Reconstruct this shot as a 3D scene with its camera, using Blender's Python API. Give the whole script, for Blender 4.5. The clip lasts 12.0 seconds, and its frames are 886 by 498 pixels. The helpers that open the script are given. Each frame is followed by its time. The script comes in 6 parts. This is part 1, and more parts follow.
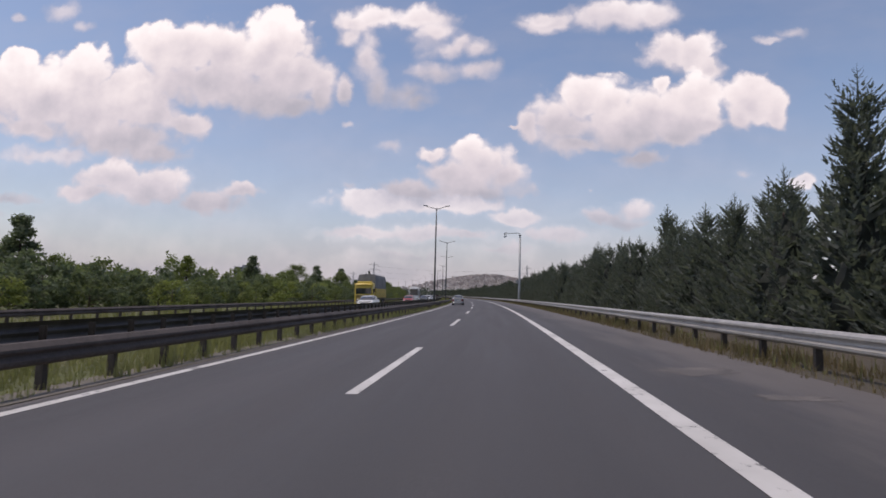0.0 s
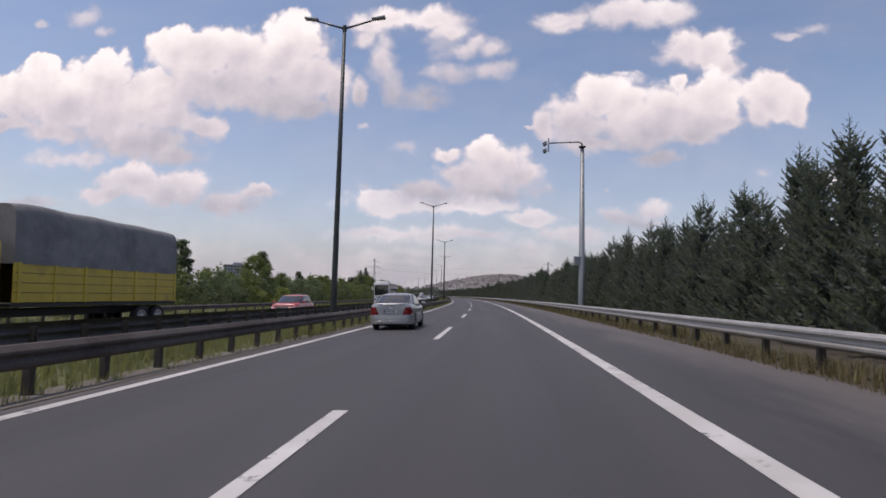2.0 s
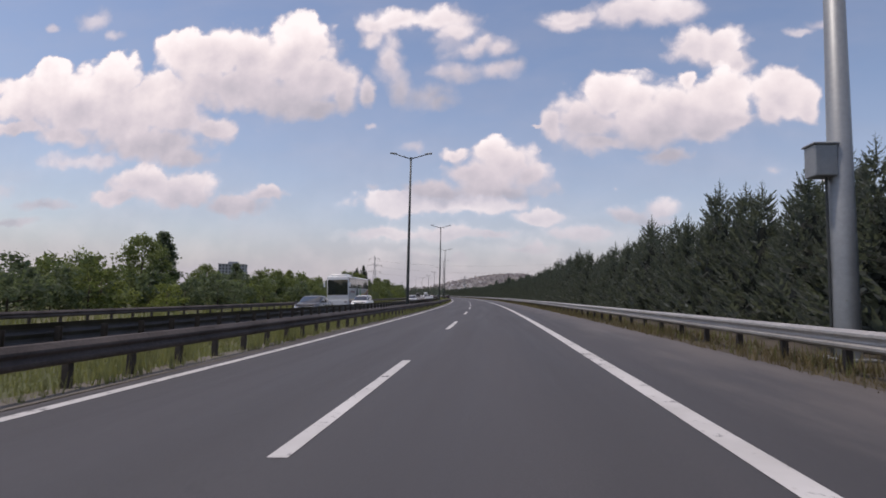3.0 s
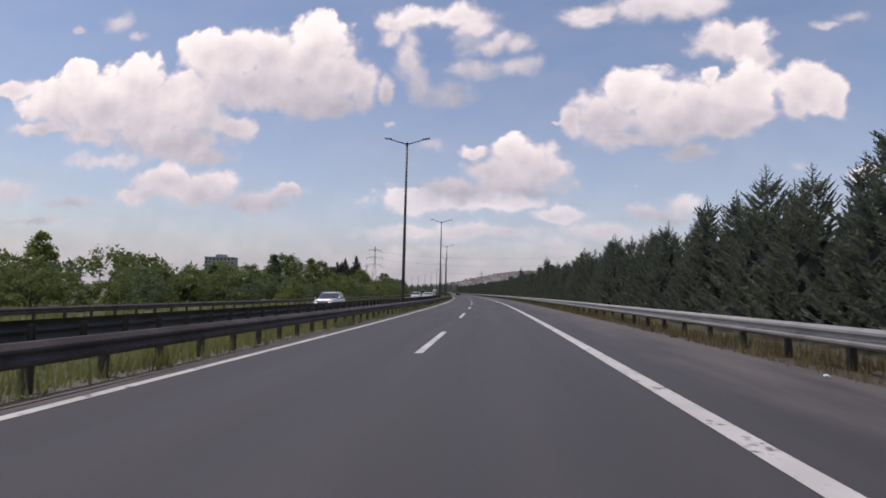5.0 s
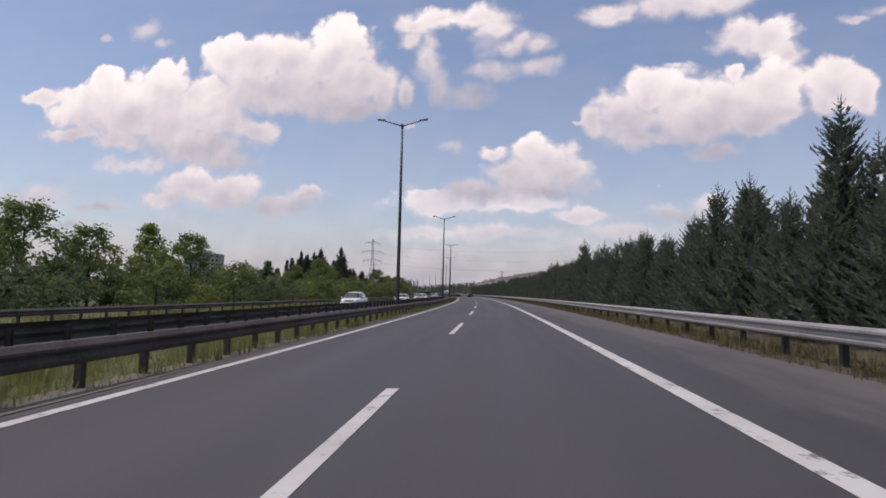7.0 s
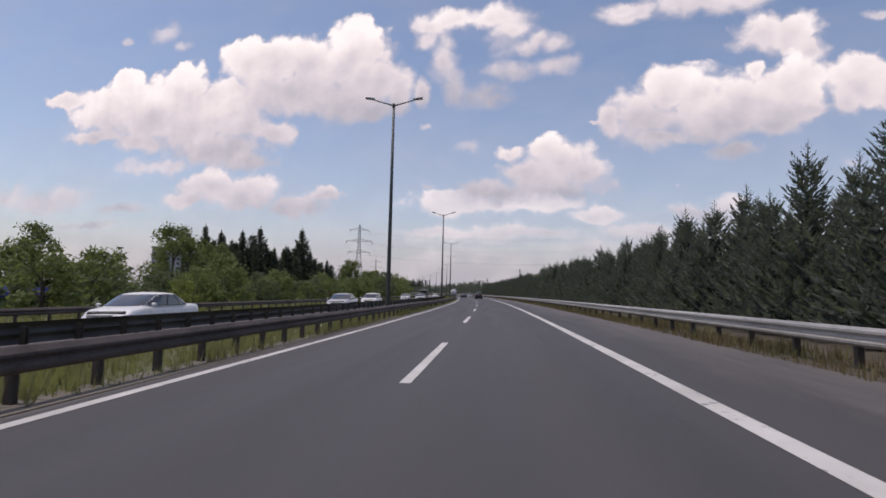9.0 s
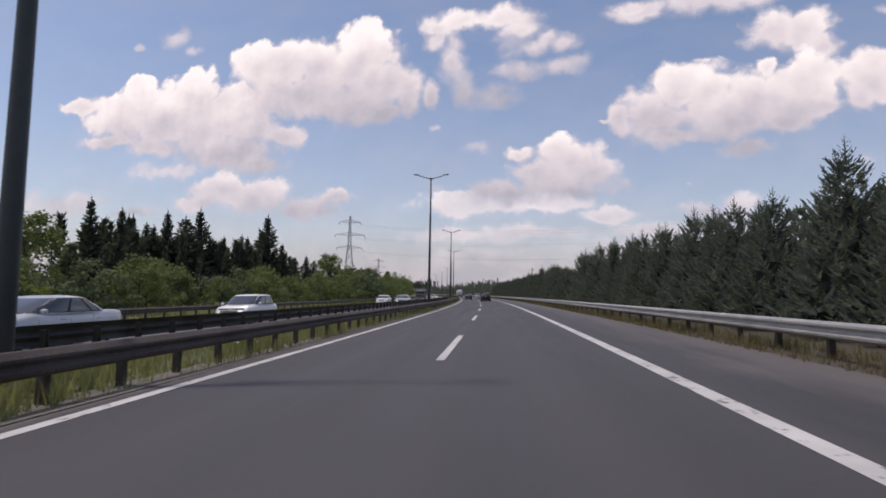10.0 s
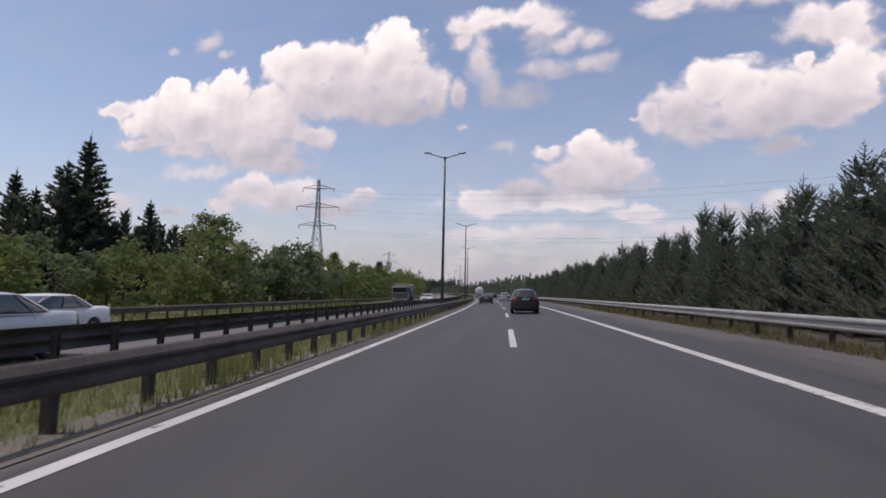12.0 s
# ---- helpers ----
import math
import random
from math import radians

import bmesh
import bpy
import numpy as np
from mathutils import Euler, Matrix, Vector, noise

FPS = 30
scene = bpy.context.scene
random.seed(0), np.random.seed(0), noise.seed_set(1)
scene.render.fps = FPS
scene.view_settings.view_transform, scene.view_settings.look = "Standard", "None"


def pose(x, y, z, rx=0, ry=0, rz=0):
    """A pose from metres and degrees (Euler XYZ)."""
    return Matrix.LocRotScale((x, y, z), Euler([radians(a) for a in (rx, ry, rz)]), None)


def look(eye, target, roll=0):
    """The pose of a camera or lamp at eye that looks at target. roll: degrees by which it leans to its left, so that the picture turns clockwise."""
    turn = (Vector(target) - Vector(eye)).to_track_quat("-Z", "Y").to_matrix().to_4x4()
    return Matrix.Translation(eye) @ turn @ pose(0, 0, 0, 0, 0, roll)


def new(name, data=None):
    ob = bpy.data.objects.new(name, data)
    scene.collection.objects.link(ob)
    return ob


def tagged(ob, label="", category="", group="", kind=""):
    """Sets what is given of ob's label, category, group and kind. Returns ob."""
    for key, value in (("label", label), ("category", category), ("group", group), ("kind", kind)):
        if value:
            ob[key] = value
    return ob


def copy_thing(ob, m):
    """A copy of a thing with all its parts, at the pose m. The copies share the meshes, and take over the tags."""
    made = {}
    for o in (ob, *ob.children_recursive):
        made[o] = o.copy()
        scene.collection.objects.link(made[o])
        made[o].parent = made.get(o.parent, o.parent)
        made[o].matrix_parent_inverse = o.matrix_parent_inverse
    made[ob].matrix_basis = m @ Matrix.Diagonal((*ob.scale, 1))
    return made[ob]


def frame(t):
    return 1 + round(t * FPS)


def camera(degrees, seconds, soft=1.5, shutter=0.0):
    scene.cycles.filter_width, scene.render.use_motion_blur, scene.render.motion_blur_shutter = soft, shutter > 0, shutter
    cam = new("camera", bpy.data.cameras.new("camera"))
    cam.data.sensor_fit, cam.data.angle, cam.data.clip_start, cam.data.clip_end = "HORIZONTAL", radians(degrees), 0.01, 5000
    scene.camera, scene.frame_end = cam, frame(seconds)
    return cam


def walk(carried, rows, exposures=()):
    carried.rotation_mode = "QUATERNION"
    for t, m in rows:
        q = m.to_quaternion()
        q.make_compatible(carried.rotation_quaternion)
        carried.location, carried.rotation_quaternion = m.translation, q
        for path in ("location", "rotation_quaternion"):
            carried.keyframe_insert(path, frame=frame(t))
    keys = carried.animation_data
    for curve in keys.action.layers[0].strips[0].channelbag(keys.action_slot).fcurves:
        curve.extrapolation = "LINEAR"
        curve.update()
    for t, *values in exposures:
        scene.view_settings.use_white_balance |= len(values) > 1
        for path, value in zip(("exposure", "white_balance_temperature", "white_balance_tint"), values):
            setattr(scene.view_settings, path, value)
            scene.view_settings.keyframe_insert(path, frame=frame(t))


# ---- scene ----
# ---- the road's line: curvature along the way, metres ----
KNOT_S = [-40, 40, 120, 200, 280, 360, 440, 520, 600, 760, 900, 6000]
KNOT_K = [0.000509, 0.000518, 0.000529, 0.000484, 0.000445, 0.000443, 0.000448, 0.00045, 0.00045, 0.0004, 0.0, 0.0]
STEP = 2.0
LINE_S = np.arange(-400.0, 4000.0, STEP)
_k = np.interp(LINE_S, KNOT_S, KNOT_K)
_th = np.concatenate([[0], np.cumsum((_k[1:] + _k[:-1]) / 2 * STEP)])
LINE_H = _th - np.interp(0, LINE_S, _th)
_m = (LINE_H[1:] + LINE_H[:-1]) / 2
LINE_X = np.concatenate([[0], np.cumsum(-np.sin(_m) * STEP)])
LINE_Y = np.concatenate([[0], np.cumsum(np.cos(_m) * STEP)])
LINE_X -= np.interp(0, LINE_S, LINE_X)
LINE_Y -= np.interp(0, LINE_S, LINE_Y)
BANK = 0.0312


def heading(s):
    return float(np.interp(s, LINE_S, LINE_H))


def road_z(d):
    """Height of the banked ground at d metres to the right of the lane line."""
    return BANK * min(max(d, -21.0), 9.5)


def spot(s, d, z=0.0):
    """World point s metres along the road, d to the right of its lane line, z over the ground."""
    th = heading(s)
    return Vector((float(np.interp(s, LINE_S, LINE_X)) + d * math.cos(th),
                   float(np.interp(s, LINE_S, LINE_Y)) + d * math.sin(th), road_z(d) + z))


def stand(s, d, z=0.0, turn=0.0, size=1.0):
    """Pose at a place beside the road, facing along it; turn in degrees."""
    q = Euler((0, 0, heading(s) + radians(turn))).to_matrix().to_4x4()
    return Matrix.Translation(spot(s, d, z)) @ q @ Matrix.Diagonal((size, size, size, 1))


def banked(s, d, turn=0.0, z=0.0):
    """Pose of a vehicle on the banked carriageway."""
    q = Euler((0, 0, heading(s))).to_matrix().to_4x4() @ Matrix.Rotation(-math.atan(BANK), 4, "Y")
    return Matrix.Translation(spot(s, d, z)) @ q @ Matrix.Rotation(radians(turn), 4, "Z")


# ---- camera ----
cam = camera(76.2, 12.0, soft=1.7, shutter=0.03)
EYE_HEIGHT = 1.297
# seconds, along the road, right of the lane line, turn left, tilt up, lean
PATH = [
    (0.0, 0.00, 1.93, 5.72, 4.67, 1.46),
    (0.5, 15.53, 1.86, 5.58, 4.72, 1.45),
    (1.0, 31.02, 1.80, 5.44, 4.57, 1.58),
    (1.5, 46.44, 1.74, 5.67, 4.57, 1.49),
    (2.0, 61.87, 1.74, 5.44, 4.69, 1.43),
    (2.5, 77.19, 1.76, 5.44, 4.69, 1.10),
    (3.2, 98.90, 1.74, 5.32, 4.64, 1.25),
    (3.8, 117.90, 1.71, 5.20, 4.58, 1.40),
    (4.5, 140.43, 1.67, 5.15, 4.52, 1.49),
    (5.0, 156.54, 1.61, 5.34, 4.38, 1.36),
    (5.5, 172.80, 1.53, 5.39, 4.36, 1.28),
    (6.0, 189.12, 1.49, 5.44, 4.41, 1.41),
    (6.5, 205.44, 1.43, 5.61, 4.36, 1.32),
    (7.0, 221.89, 1.41, 5.57, 4.47, 1.28),
    (7.7, 244.50, 1.38, 5.54, 4.48, 1.33),
    (8.3, 263.70, 1.35, 5.52, 4.47, 1.38),
    (9.0, 286.15, 1.31, 5.53, 4.46, 1.38),
    (9.5, 302.33, 1.25, 5.70, 4.46, 1.06),
    (10.0, 318.93, 1.14, 5.73, 4.55, 0.98),
    (10.5, 335.88, 0.96, 6.02, 4.57, 0.92),
    (11.0, 353.13, 0.69, 6.29, 4.72, 1.11),
    (11.5, 370.55, 0.31, 6.74, 4.57, 1.10),
    (12.0, 388.04, -0.17, 6.74, 4.44, 1.25),
]


def eye_pose(s, d, turn, tilt, lean):
    eye = spot(s, d, EYE_HEIGHT)
    a, b = heading(s) + radians(turn), radians(tilt)
    way = Vector((-math.sin(a) * math.cos(b), math.cos(a) * math.cos(b), math.sin(b)))
    return look(eye, eye + way, lean)


walk(cam, [(t, eye_pose(*row)) for t, *row in PATH], [(0.0, 0.0, 6850, 19), (12.0, 0.0, 6850, 19)])

# ---- world: sky with fair-weather clouds, sun ----
SUN_AZ, SUN_EL = radians(-108), radians(71)   # azimuth clockwise from straight ahead
world = bpy.data.worlds.new("sky")
scene.world = world
world.use_nodes = True


class Nodes:
    """Short hand for a node tree."""

    def __init__(self, tree):
        self.tree = tree

    def add(self, kind, **settings):
        n = self.tree.nodes.new(kind)
        for key, value in settings.items():
            setattr(n, key, value)
        return n

    def put(self, socket, value):
        if isinstance(value, bpy.types.NodeSocket):
            self.tree.links.new(value, socket)
        elif value is not None:
            socket.default_value = value

    def math(self, op, a, b=None, c=None, clamp=False):
        n = self.add("ShaderNodeMath", operation=op, use_clamp=clamp)
        for i, v in enumerate((a, b, c)):
            self.put(n.inputs[i], v)
        return n.outputs[0]

    def vec(self, op, a, b=None):
        n = self.add("ShaderNodeVectorMath", operation=op)
        self.put(n.inputs[0], a)
        self.put(n.inputs[1], b)
        return n.outputs["Value" if op in ("LENGTH", "DOT_PRODUCT") else "Vector"]

    def noise(self, vector, scale, detail=4.0, rough=0.55, distortion=0.0):
        n = self.add("ShaderNodeTexNoise")
        self.put(n.inputs["Vector"], vector)
        for key, v in (("Scale", scale), ("Detail", detail), ("Roughness", rough), ("Distortion", distortion)):
            n.inputs[key].default_value = v
        return n

    def ramp(self, value, stops, smooth=False):
        n = self.add("ShaderNodeValToRGB")
        n.color_ramp.interpolation = "EASE" if smooth else "LINEAR"
        while len(n.color_ramp.elements) < len(stops):
            n.color_ramp.elements.new(0.5)
        for e, (at, col) in zip(n.color_ramp.elements, stops):
            e.position, e.color = at, (*col, 1) if len(col) == 3 else col
        self.put(n.inputs[0], value)
        return n.outputs[0]

    def span(self, value, a, b, c=0.0, d=1.0, smooth=False):
        n = self.add("ShaderNodeMapRange", interpolation_type="SMOOTHSTEP" if smooth else "LINEAR")
        for i, v in enumerate((value, a, b, c, d)):
            self.put(n.inputs[i], v)
        return n.outputs[0]

    def mix(self, fac, a, b, blend="MIX"):
        n = self.add("ShaderNodeMix", data_type="RGBA", blend_type=blend)
        self.put(n.inputs[0], fac)
        for i, v in ((6, a), (7, b)):
            self.put(n.inputs[i], (*v, 1) if isinstance(v, tuple) and len(v) == 3 else v)
        return n.outputs[2]


def sky_nodes():
    w = Nodes(world.node_tree)
    world.node_tree.nodes.clear()
    out = w.add("ShaderNodeOutputWorld")
    sky = w.add("ShaderNodeTexSky", sky_type="NISHITA", sun_disc=False, sun_elevation=SUN_EL, sun_rotation=SUN_AZ,
                altitude=50, air_density=1.0, dust_density=1.3, ozone_density=1.2)
    back = w.add("ShaderNodeBackground")
    w.put(back.inputs[1], 0.135)
    coord = w.add("ShaderNodeTexCoord").outputs["Generated"]
    xyz = w.add("ShaderNodeSeparateXYZ")
    w.put(xyz.inputs[0], coord)
    ahead = w.math("MAXIMUM", xyz.outputs[1], 0.05)
    u, v = w.math("DIVIDE", xyz.outputs[0], ahead), w.math("DIVIDE", xyz.outputs[2], ahead)
    plane = w.add("ShaderNodeCombineXYZ")
    w.put(plane.inputs[0], u)
    w.put(plane.inputs[1], v)
    plane = plane.outputs[0]
    # billows: the plane is warped by noise, then each cloud is a union of soft lobes
    puff = w.noise(plane, 9.0, 7.0, 0.55)
    fine = w.noise(plane, 34.0, 5.0, 0.55)
    warp = w.vec("SCALE", w.vec("SUBTRACT", puff.outputs["Color"], (0.5, 0.5, 0.5)), None)
    warp.node.inputs["Scale"].default_value = 0.05
    warp2 = w.vec("SCALE", w.vec("SUBTRACT", fine.outputs["Color"], (0.5, 0.5, 0.5)), None)
    warp2.node.inputs["Scale"].default_value = 0.02
    p = w.vec("ADD", w.vec("ADD", plane, (-0.009, 0.011, 0.0)), w.vec("ADD", warp, warp2))
    up = w.vec("ADD", plane, (-0.012, 0.03, 0.0))
    relief = w.math("SUBTRACT", w.noise(up, 11.0, 4.0, 0.5).outputs[0], w.noise(plane, 11.0, 4.0, 0.5).outputs[0])
    billow = w.math("SUBTRACT", w.noise(p, 17.0, 8.0, 0.6).outputs[0], 0.5)
    wisp = w.math("SUBTRACT", w.noise(w.vec("MULTIPLY", p, (1, 1.7, 1)), 6.0, 8.0, 0.62).outputs[0], 0.5)
    heads = []
    for size, power in ((13.0, 0.55), (27.0, 0.32), (58.0, 0.17)):
        cell = w.add("ShaderNodeTexVoronoi", feature="SMOOTH_F1")
        w.put(cell.inputs["Vector"], w.vec("MULTIPLY", p, (1, 1.15, 1)))
        cell.inputs["Scale"].default_value, cell.inputs["Smoothness"].default_value = size, 0.35
        heads.append(w.math("MULTIPLY", w.math("SUBTRACT", 0.42, cell.outputs["Distance"]), power))
    heap = w.math("ADD", w.math("ADD", heads[0], heads[1]), heads[2])
    rough = w.math("ADD", w.math("ADD", w.math("MULTIPLY", billow, 0.6), w.math("MULTIPLY", wisp, 0.4)), heap)

    def cloud(lobes, base, top, strength, soft=0.5):
        """Mask and shade of one cloud from lobes (u, v, half width, half height)."""
        field = None
        for cu, cv, ru, rv in lobes:
            q = w.vec("MULTIPLY", w.vec("SUBTRACT", p, (cu, cv, 0)), (1 / ru, 1 / rv, 0))
            g = w.math("SUBTRACT", 1.25, w.vec("LENGTH", q))
            field = g if field is None else w.math("SMOOTH_MAX", field, g, 0.3)
        field = w.math("ADD", field, rough)
        edge = w.span(v, base - 0.02, top, soft + 0.5, soft - 0.22)
        mask = w.math("MULTIPLY", w.span(field, 0.02, edge, smooth=True), strength)
        light = w.span(v, base, top, 0.1, 1.04)
        depth = w.span(field, 0.1, 1.2, 0.2, -0.14)
        return mask, w.math("ADD", light, depth)

    heap_west = cloud([
        (-0.745, 0.385, 0.1, 0.07), (-0.68, 0.345, 0.1, 0.04), (-0.62, 0.33, 0.075, 0.028), (-0.88, 0.36, 0.12, 0.07),
        (-1.127, 0.419, 0.064, 0.025), (-0.961, 0.442, 0.051, 0.038), (-0.832, 0.424, 0.100, 0.056), (-1.018, 0.384, 0.109, 0.049),
        (-0.895, 0.379, 0.140, 0.075), (-0.8, 0.345, 0.136, 0.080), (-0.699, 0.365, 0.082, 0.040), (-0.611, 0.327, 0.066, 0.025),
        (-0.739, 0.297, 0.149, 0.055), (-0.669, 0.268, 0.075, 0.030), (-1.049, 0.333, 0.091, 0.019), (-0.924, 0.317, 0.087, 0.031)], 0.235, 0.474, 0.97, 0.5)
    heap_high = cloud([
        (-0.54, 0.42, 0.13, 0.075), (-0.43, 0.42, 0.08, 0.07),
        (-0.688, 0.493, 0.050, 0.037), (-0.618, 0.466, 0.114, 0.064), (-0.533, 0.467, 0.078, 0.051), (-0.445, 0.467, 0.085, 0.075),
        (-0.383, 0.413, 0.063, 0.074), (-0.35, 0.39, 0.032, 0.060), (-0.572, 0.406, 0.150, 0.075), (-0.458, 0.378, 0.121, 0.064),
        (-0.394, 0.353, 0.066, 0.031), (-0.301, 0.385, 0.018, 0.031)], 0.322, 0.533, 0.98, 0.5)
    shelf_west = cloud([
        (-0.746, 0.213, 0.096, 0.036), (-0.683, 0.2, 0.106, 0.040),
        (-0.634, 0.203, 0.049, 0.040), (-0.554, 0.174, 0.089, 0.032), (-0.496, 0.192, 0.052, 0.016), (-0.789, 0.186, 0.091, 0.023)], 0.136, 0.276, 0.92, 0.5)
    veil_west = cloud([
        (-0.919, 0.264, 0.095, 0.028), (-0.846, 0.262, 0.08, 0.024),
        (-1.093, 0.201, 0.097, 0.030), (-1.177, 0.186, 0.143, 0.041), (-0.966, 0.176, 0.115, 0.017), (-1.045, 0.137, 0.177, 0.017),
        (-1.282, 0.206, 0.128, 0.043)], 0.113, 0.34, 0.8, 0.85)
    ring_cloud = cloud([
        (-0.29, 0.517, 0.038, 0.034), (-0.3, 0.489, 0.028, 0.024), (-0.242, 0.529, 0.065, 0.026), (-0.173, 0.524, 0.072, 0.028),
        (-0.144, 0.496, 0.055, 0.041), (-0.099, 0.465, 0.067, 0.029), (-0.055, 0.46, 0.041, 0.024), (-0.067, 0.421, 0.067, 0.021),
        (-0.124, 0.42, 0.065, 0.028), (-0.261, 0.442, 0.041, 0.054), (-0.238, 0.398, 0.038, 0.038), (-0.181, 0.382, 0.062, 0.033),
        (-0.163, 0.366, 0.046, 0.021)], 0.344, 0.544, 0.93, 0.85)
    middle_heap = cloud([
        (-0.07, 0.215, 0.1, 0.05), (-0.15, 0.19, 0.1, 0.035),
        (-0.13, 0.268, 0.038, 0.018), (-0.073, 0.269, 0.046, 0.031), (-0.048, 0.239, 0.082, 0.047), (0.002, 0.22, 0.044, 0.036),
        (-0.109, 0.23, 0.070, 0.038), (-0.07, 0.199, 0.137, 0.030), (-0.177, 0.2, 0.082, 0.031)], 0.176, 0.293, 0.96, 0.55)
    middle_foot = cloud([
        (-0.208, 0.172, 0.131, 0.030), (-0.099, 0.173, 0.111, 0.023), (0.02, 0.148, 0.061, 0.020), (-0.254, 0.118, 0.107, 0.015),
        (-0.139, 0.12, 0.107, 0.019), (-0.064, 0.116, 0.075, 0.014), (0.091, 0.118, 0.083, 0.022), (-0.009, 0.095, 0.107, 0.019),
        (-0.19, 0.079, 0.146, 0.019)], 0.049, 0.191, 0.8, 0.62)
    heap_east = cloud([
        (0.428, 0.356, 0.057, 0.052), (0.46, 0.343, 0.026, 0.046), (0.4, 0.334, 0.029, 0.038),
        (0.2, 0.32, 0.13, 0.055), (0.3, 0.325, 0.08, 0.055), (0.11, 0.32, 0.08, 0.05),
        (0.017, 0.315, 0.018, 0.006), (0.04, 0.321, 0.024, 0.035), (0.088, 0.331, 0.052, 0.050), (0.136, 0.365, 0.052, 0.050),
        (0.181, 0.35, 0.051, 0.047), (0.263, 0.393, 0.021, 0.029), (0.249, 0.342, 0.078, 0.056), (0.325, 0.359, 0.066, 0.059),
        (0.217, 0.299, 0.102, 0.037), (0.124, 0.289, 0.081, 0.026), (0.235, 0.26, 0.068, 0.019), (0.293, 0.294, 0.055, 0.035),
        (0.346, 0.324, 0.052, 0.025)], 0.236, 0.42, 0.97, 0.5)
    heap_east_top = cloud([
        (0.275, 0.46, 0.049, 0.043), (0.328, 0.451, 0.057, 0.043), (0.35, 0.414, 0.037, 0.036)], 0.304, 0.481, 0.94, 0.6)
    small_clouds = cloud([
        (0.161, 0.153, 0.063, 0.021), (0.23, 0.164, 0.040, 0.024), (0.216, 0.143, 0.067, 0.020), (0.5, 0.228, 0.026, 0.020)], 0.127, 0.182, 0.82, 0.8)
    top_wisps = cloud([
        (0.492, 0.48, 0.040, 0.016), (0.456, 0.469, 0.031, 0.010), (-0.882, 0.557, 0.045, 0.030), (-0.837, 0.52, 0.034, 0.016),
        (-0.972, 0.544, 0.024, 0.013), (0.057, 0.518, 0.037, 0.011),
        (-0.278, 0.206, 0.024, 0.018), (-0.21, 0.279, 0.038, 0.018), (0.147, 0.204, 0.011, 0.010), (0.408, 0.23, 0.021, 0.011), (-0.293, 0.326, 0.013, 0.008)], -0.377, 0.886, 0.72, 1.0)
    zenith_east = cloud([
        (0.07, 0.511, 0.064, 0.024), (0.191, 0.516, 0.092, 0.033), (0.264, 0.516, 0.050, 0.030), (0.293, 0.439, 0.060, 0.033),
        (0.322, 0.43, 0.038, 0.026)], 0.406, 0.547, 0.88, 0.8)
    clouds = [zenith_east, top_wisps, veil_west, shelf_west, heap_west, heap_high, ring_cloud, middle_foot, middle_heap, small_clouds, heap_east_top, heap_east]
    rest_noise = w.noise(w.vec("MULTIPLY", plane, (1, 2.5, 1)), 4.0, 6.0, 0.55).outputs[0]
    # thin haze of far clouds low over the horizon, and loose clouds over the rest of the sky
    low = w.math("ADD", w.math("ADD", w.math("MULTIPLY", w.span(v, 0.0, 0.4, 1.0, 0.0), 0.42), w.math("MULTIPLY", w.span(v, 0.0, 0.16, 1.0, 0.0, smooth=True), 0.45)), w.math("MULTIPLY", w.span(rest_noise, 0.4, 0.7, 0.0, 0.16), 1.0))
    rest = w.noise(w.vec("MULTIPLY", coord, (1, 1, 2.2)), 2.6, 7.0, 0.56)
    around = w.math("MULTIPLY", w.span(rest.outputs[0], 0.52, 0.64, 0, 0.9, smooth=True), w.span(xyz.outputs[1], 0.25, -0.1, 0, 1))
    over = w.math("MULTIPLY", w.span(rest.outputs[0], 0.52, 0.64, 0, 0.9, smooth=True), w.span(v, 0.62, 0.85, 0, 1))
    around = w.math("MAXIMUM", around, over)
    around = w.math("MULTIPLY", around, w.span(xyz.outputs[2], -0.02, 0.05))
    mask, shade = low, None
    shade = w.math("ADD", w.math("MULTIPLY", relief, 0.6), 0.06)
    for m, l in clouds:
        lit = w.math("ADD", l, w.math("ADD", w.math("MULTIPLY", relief, 0.9), w.math("MULTIPLY", heap, 0.3)))
        mix = w.add("ShaderNodeMix", data_type="FLOAT")
        w.put(mix.inputs[0], m)
        w.put(mix.inputs[2], shade)
        w.put(mix.inputs[3], lit)
        shade = mix.outputs[0]
        mask = w.math("MAXIMUM", mask, m)
    mask = w.math("MAXIMUM", mask, around)
    colour = w.ramp(shade, [(0.0, (0.435, 0.445, 0.51)), (0.4, (0.65, 0.625, 0.675)), (0.7, (0.84, 0.8, 0.815)), (1.0, (1.0, 0.975, 0.97))])
    white = w.add("ShaderNodeBackground")
    w.put(white.inputs[0], colour)
    w.put(white.inputs[1], 1.02)
    w.put(back.inputs[0], sky.outputs[0])
    both = w.add("ShaderNodeMixShader")
    w.put(both.inputs[0], mask)
    w.put(both.inputs[1], back.outputs[0])
    w.put(both.inputs[2], white.outputs[0])
    w.put(out.inputs[0], both.outputs[0])


sky_nodes()
sun = new("sun", bpy.data.lights.new("sun", "SUN"))
sun.data.energy, sun.data.angle, sun.data.color = 2.2, radians(2.5), (1.0, 0.95, 0.88)
sun.matrix_world = look(Vector((math.sin(SUN_AZ) * math.cos(SUN_EL), math.cos(SUN_AZ) * math.cos(SUN_EL), math.sin(SUN_EL))) * 300, (0, 0, 0))


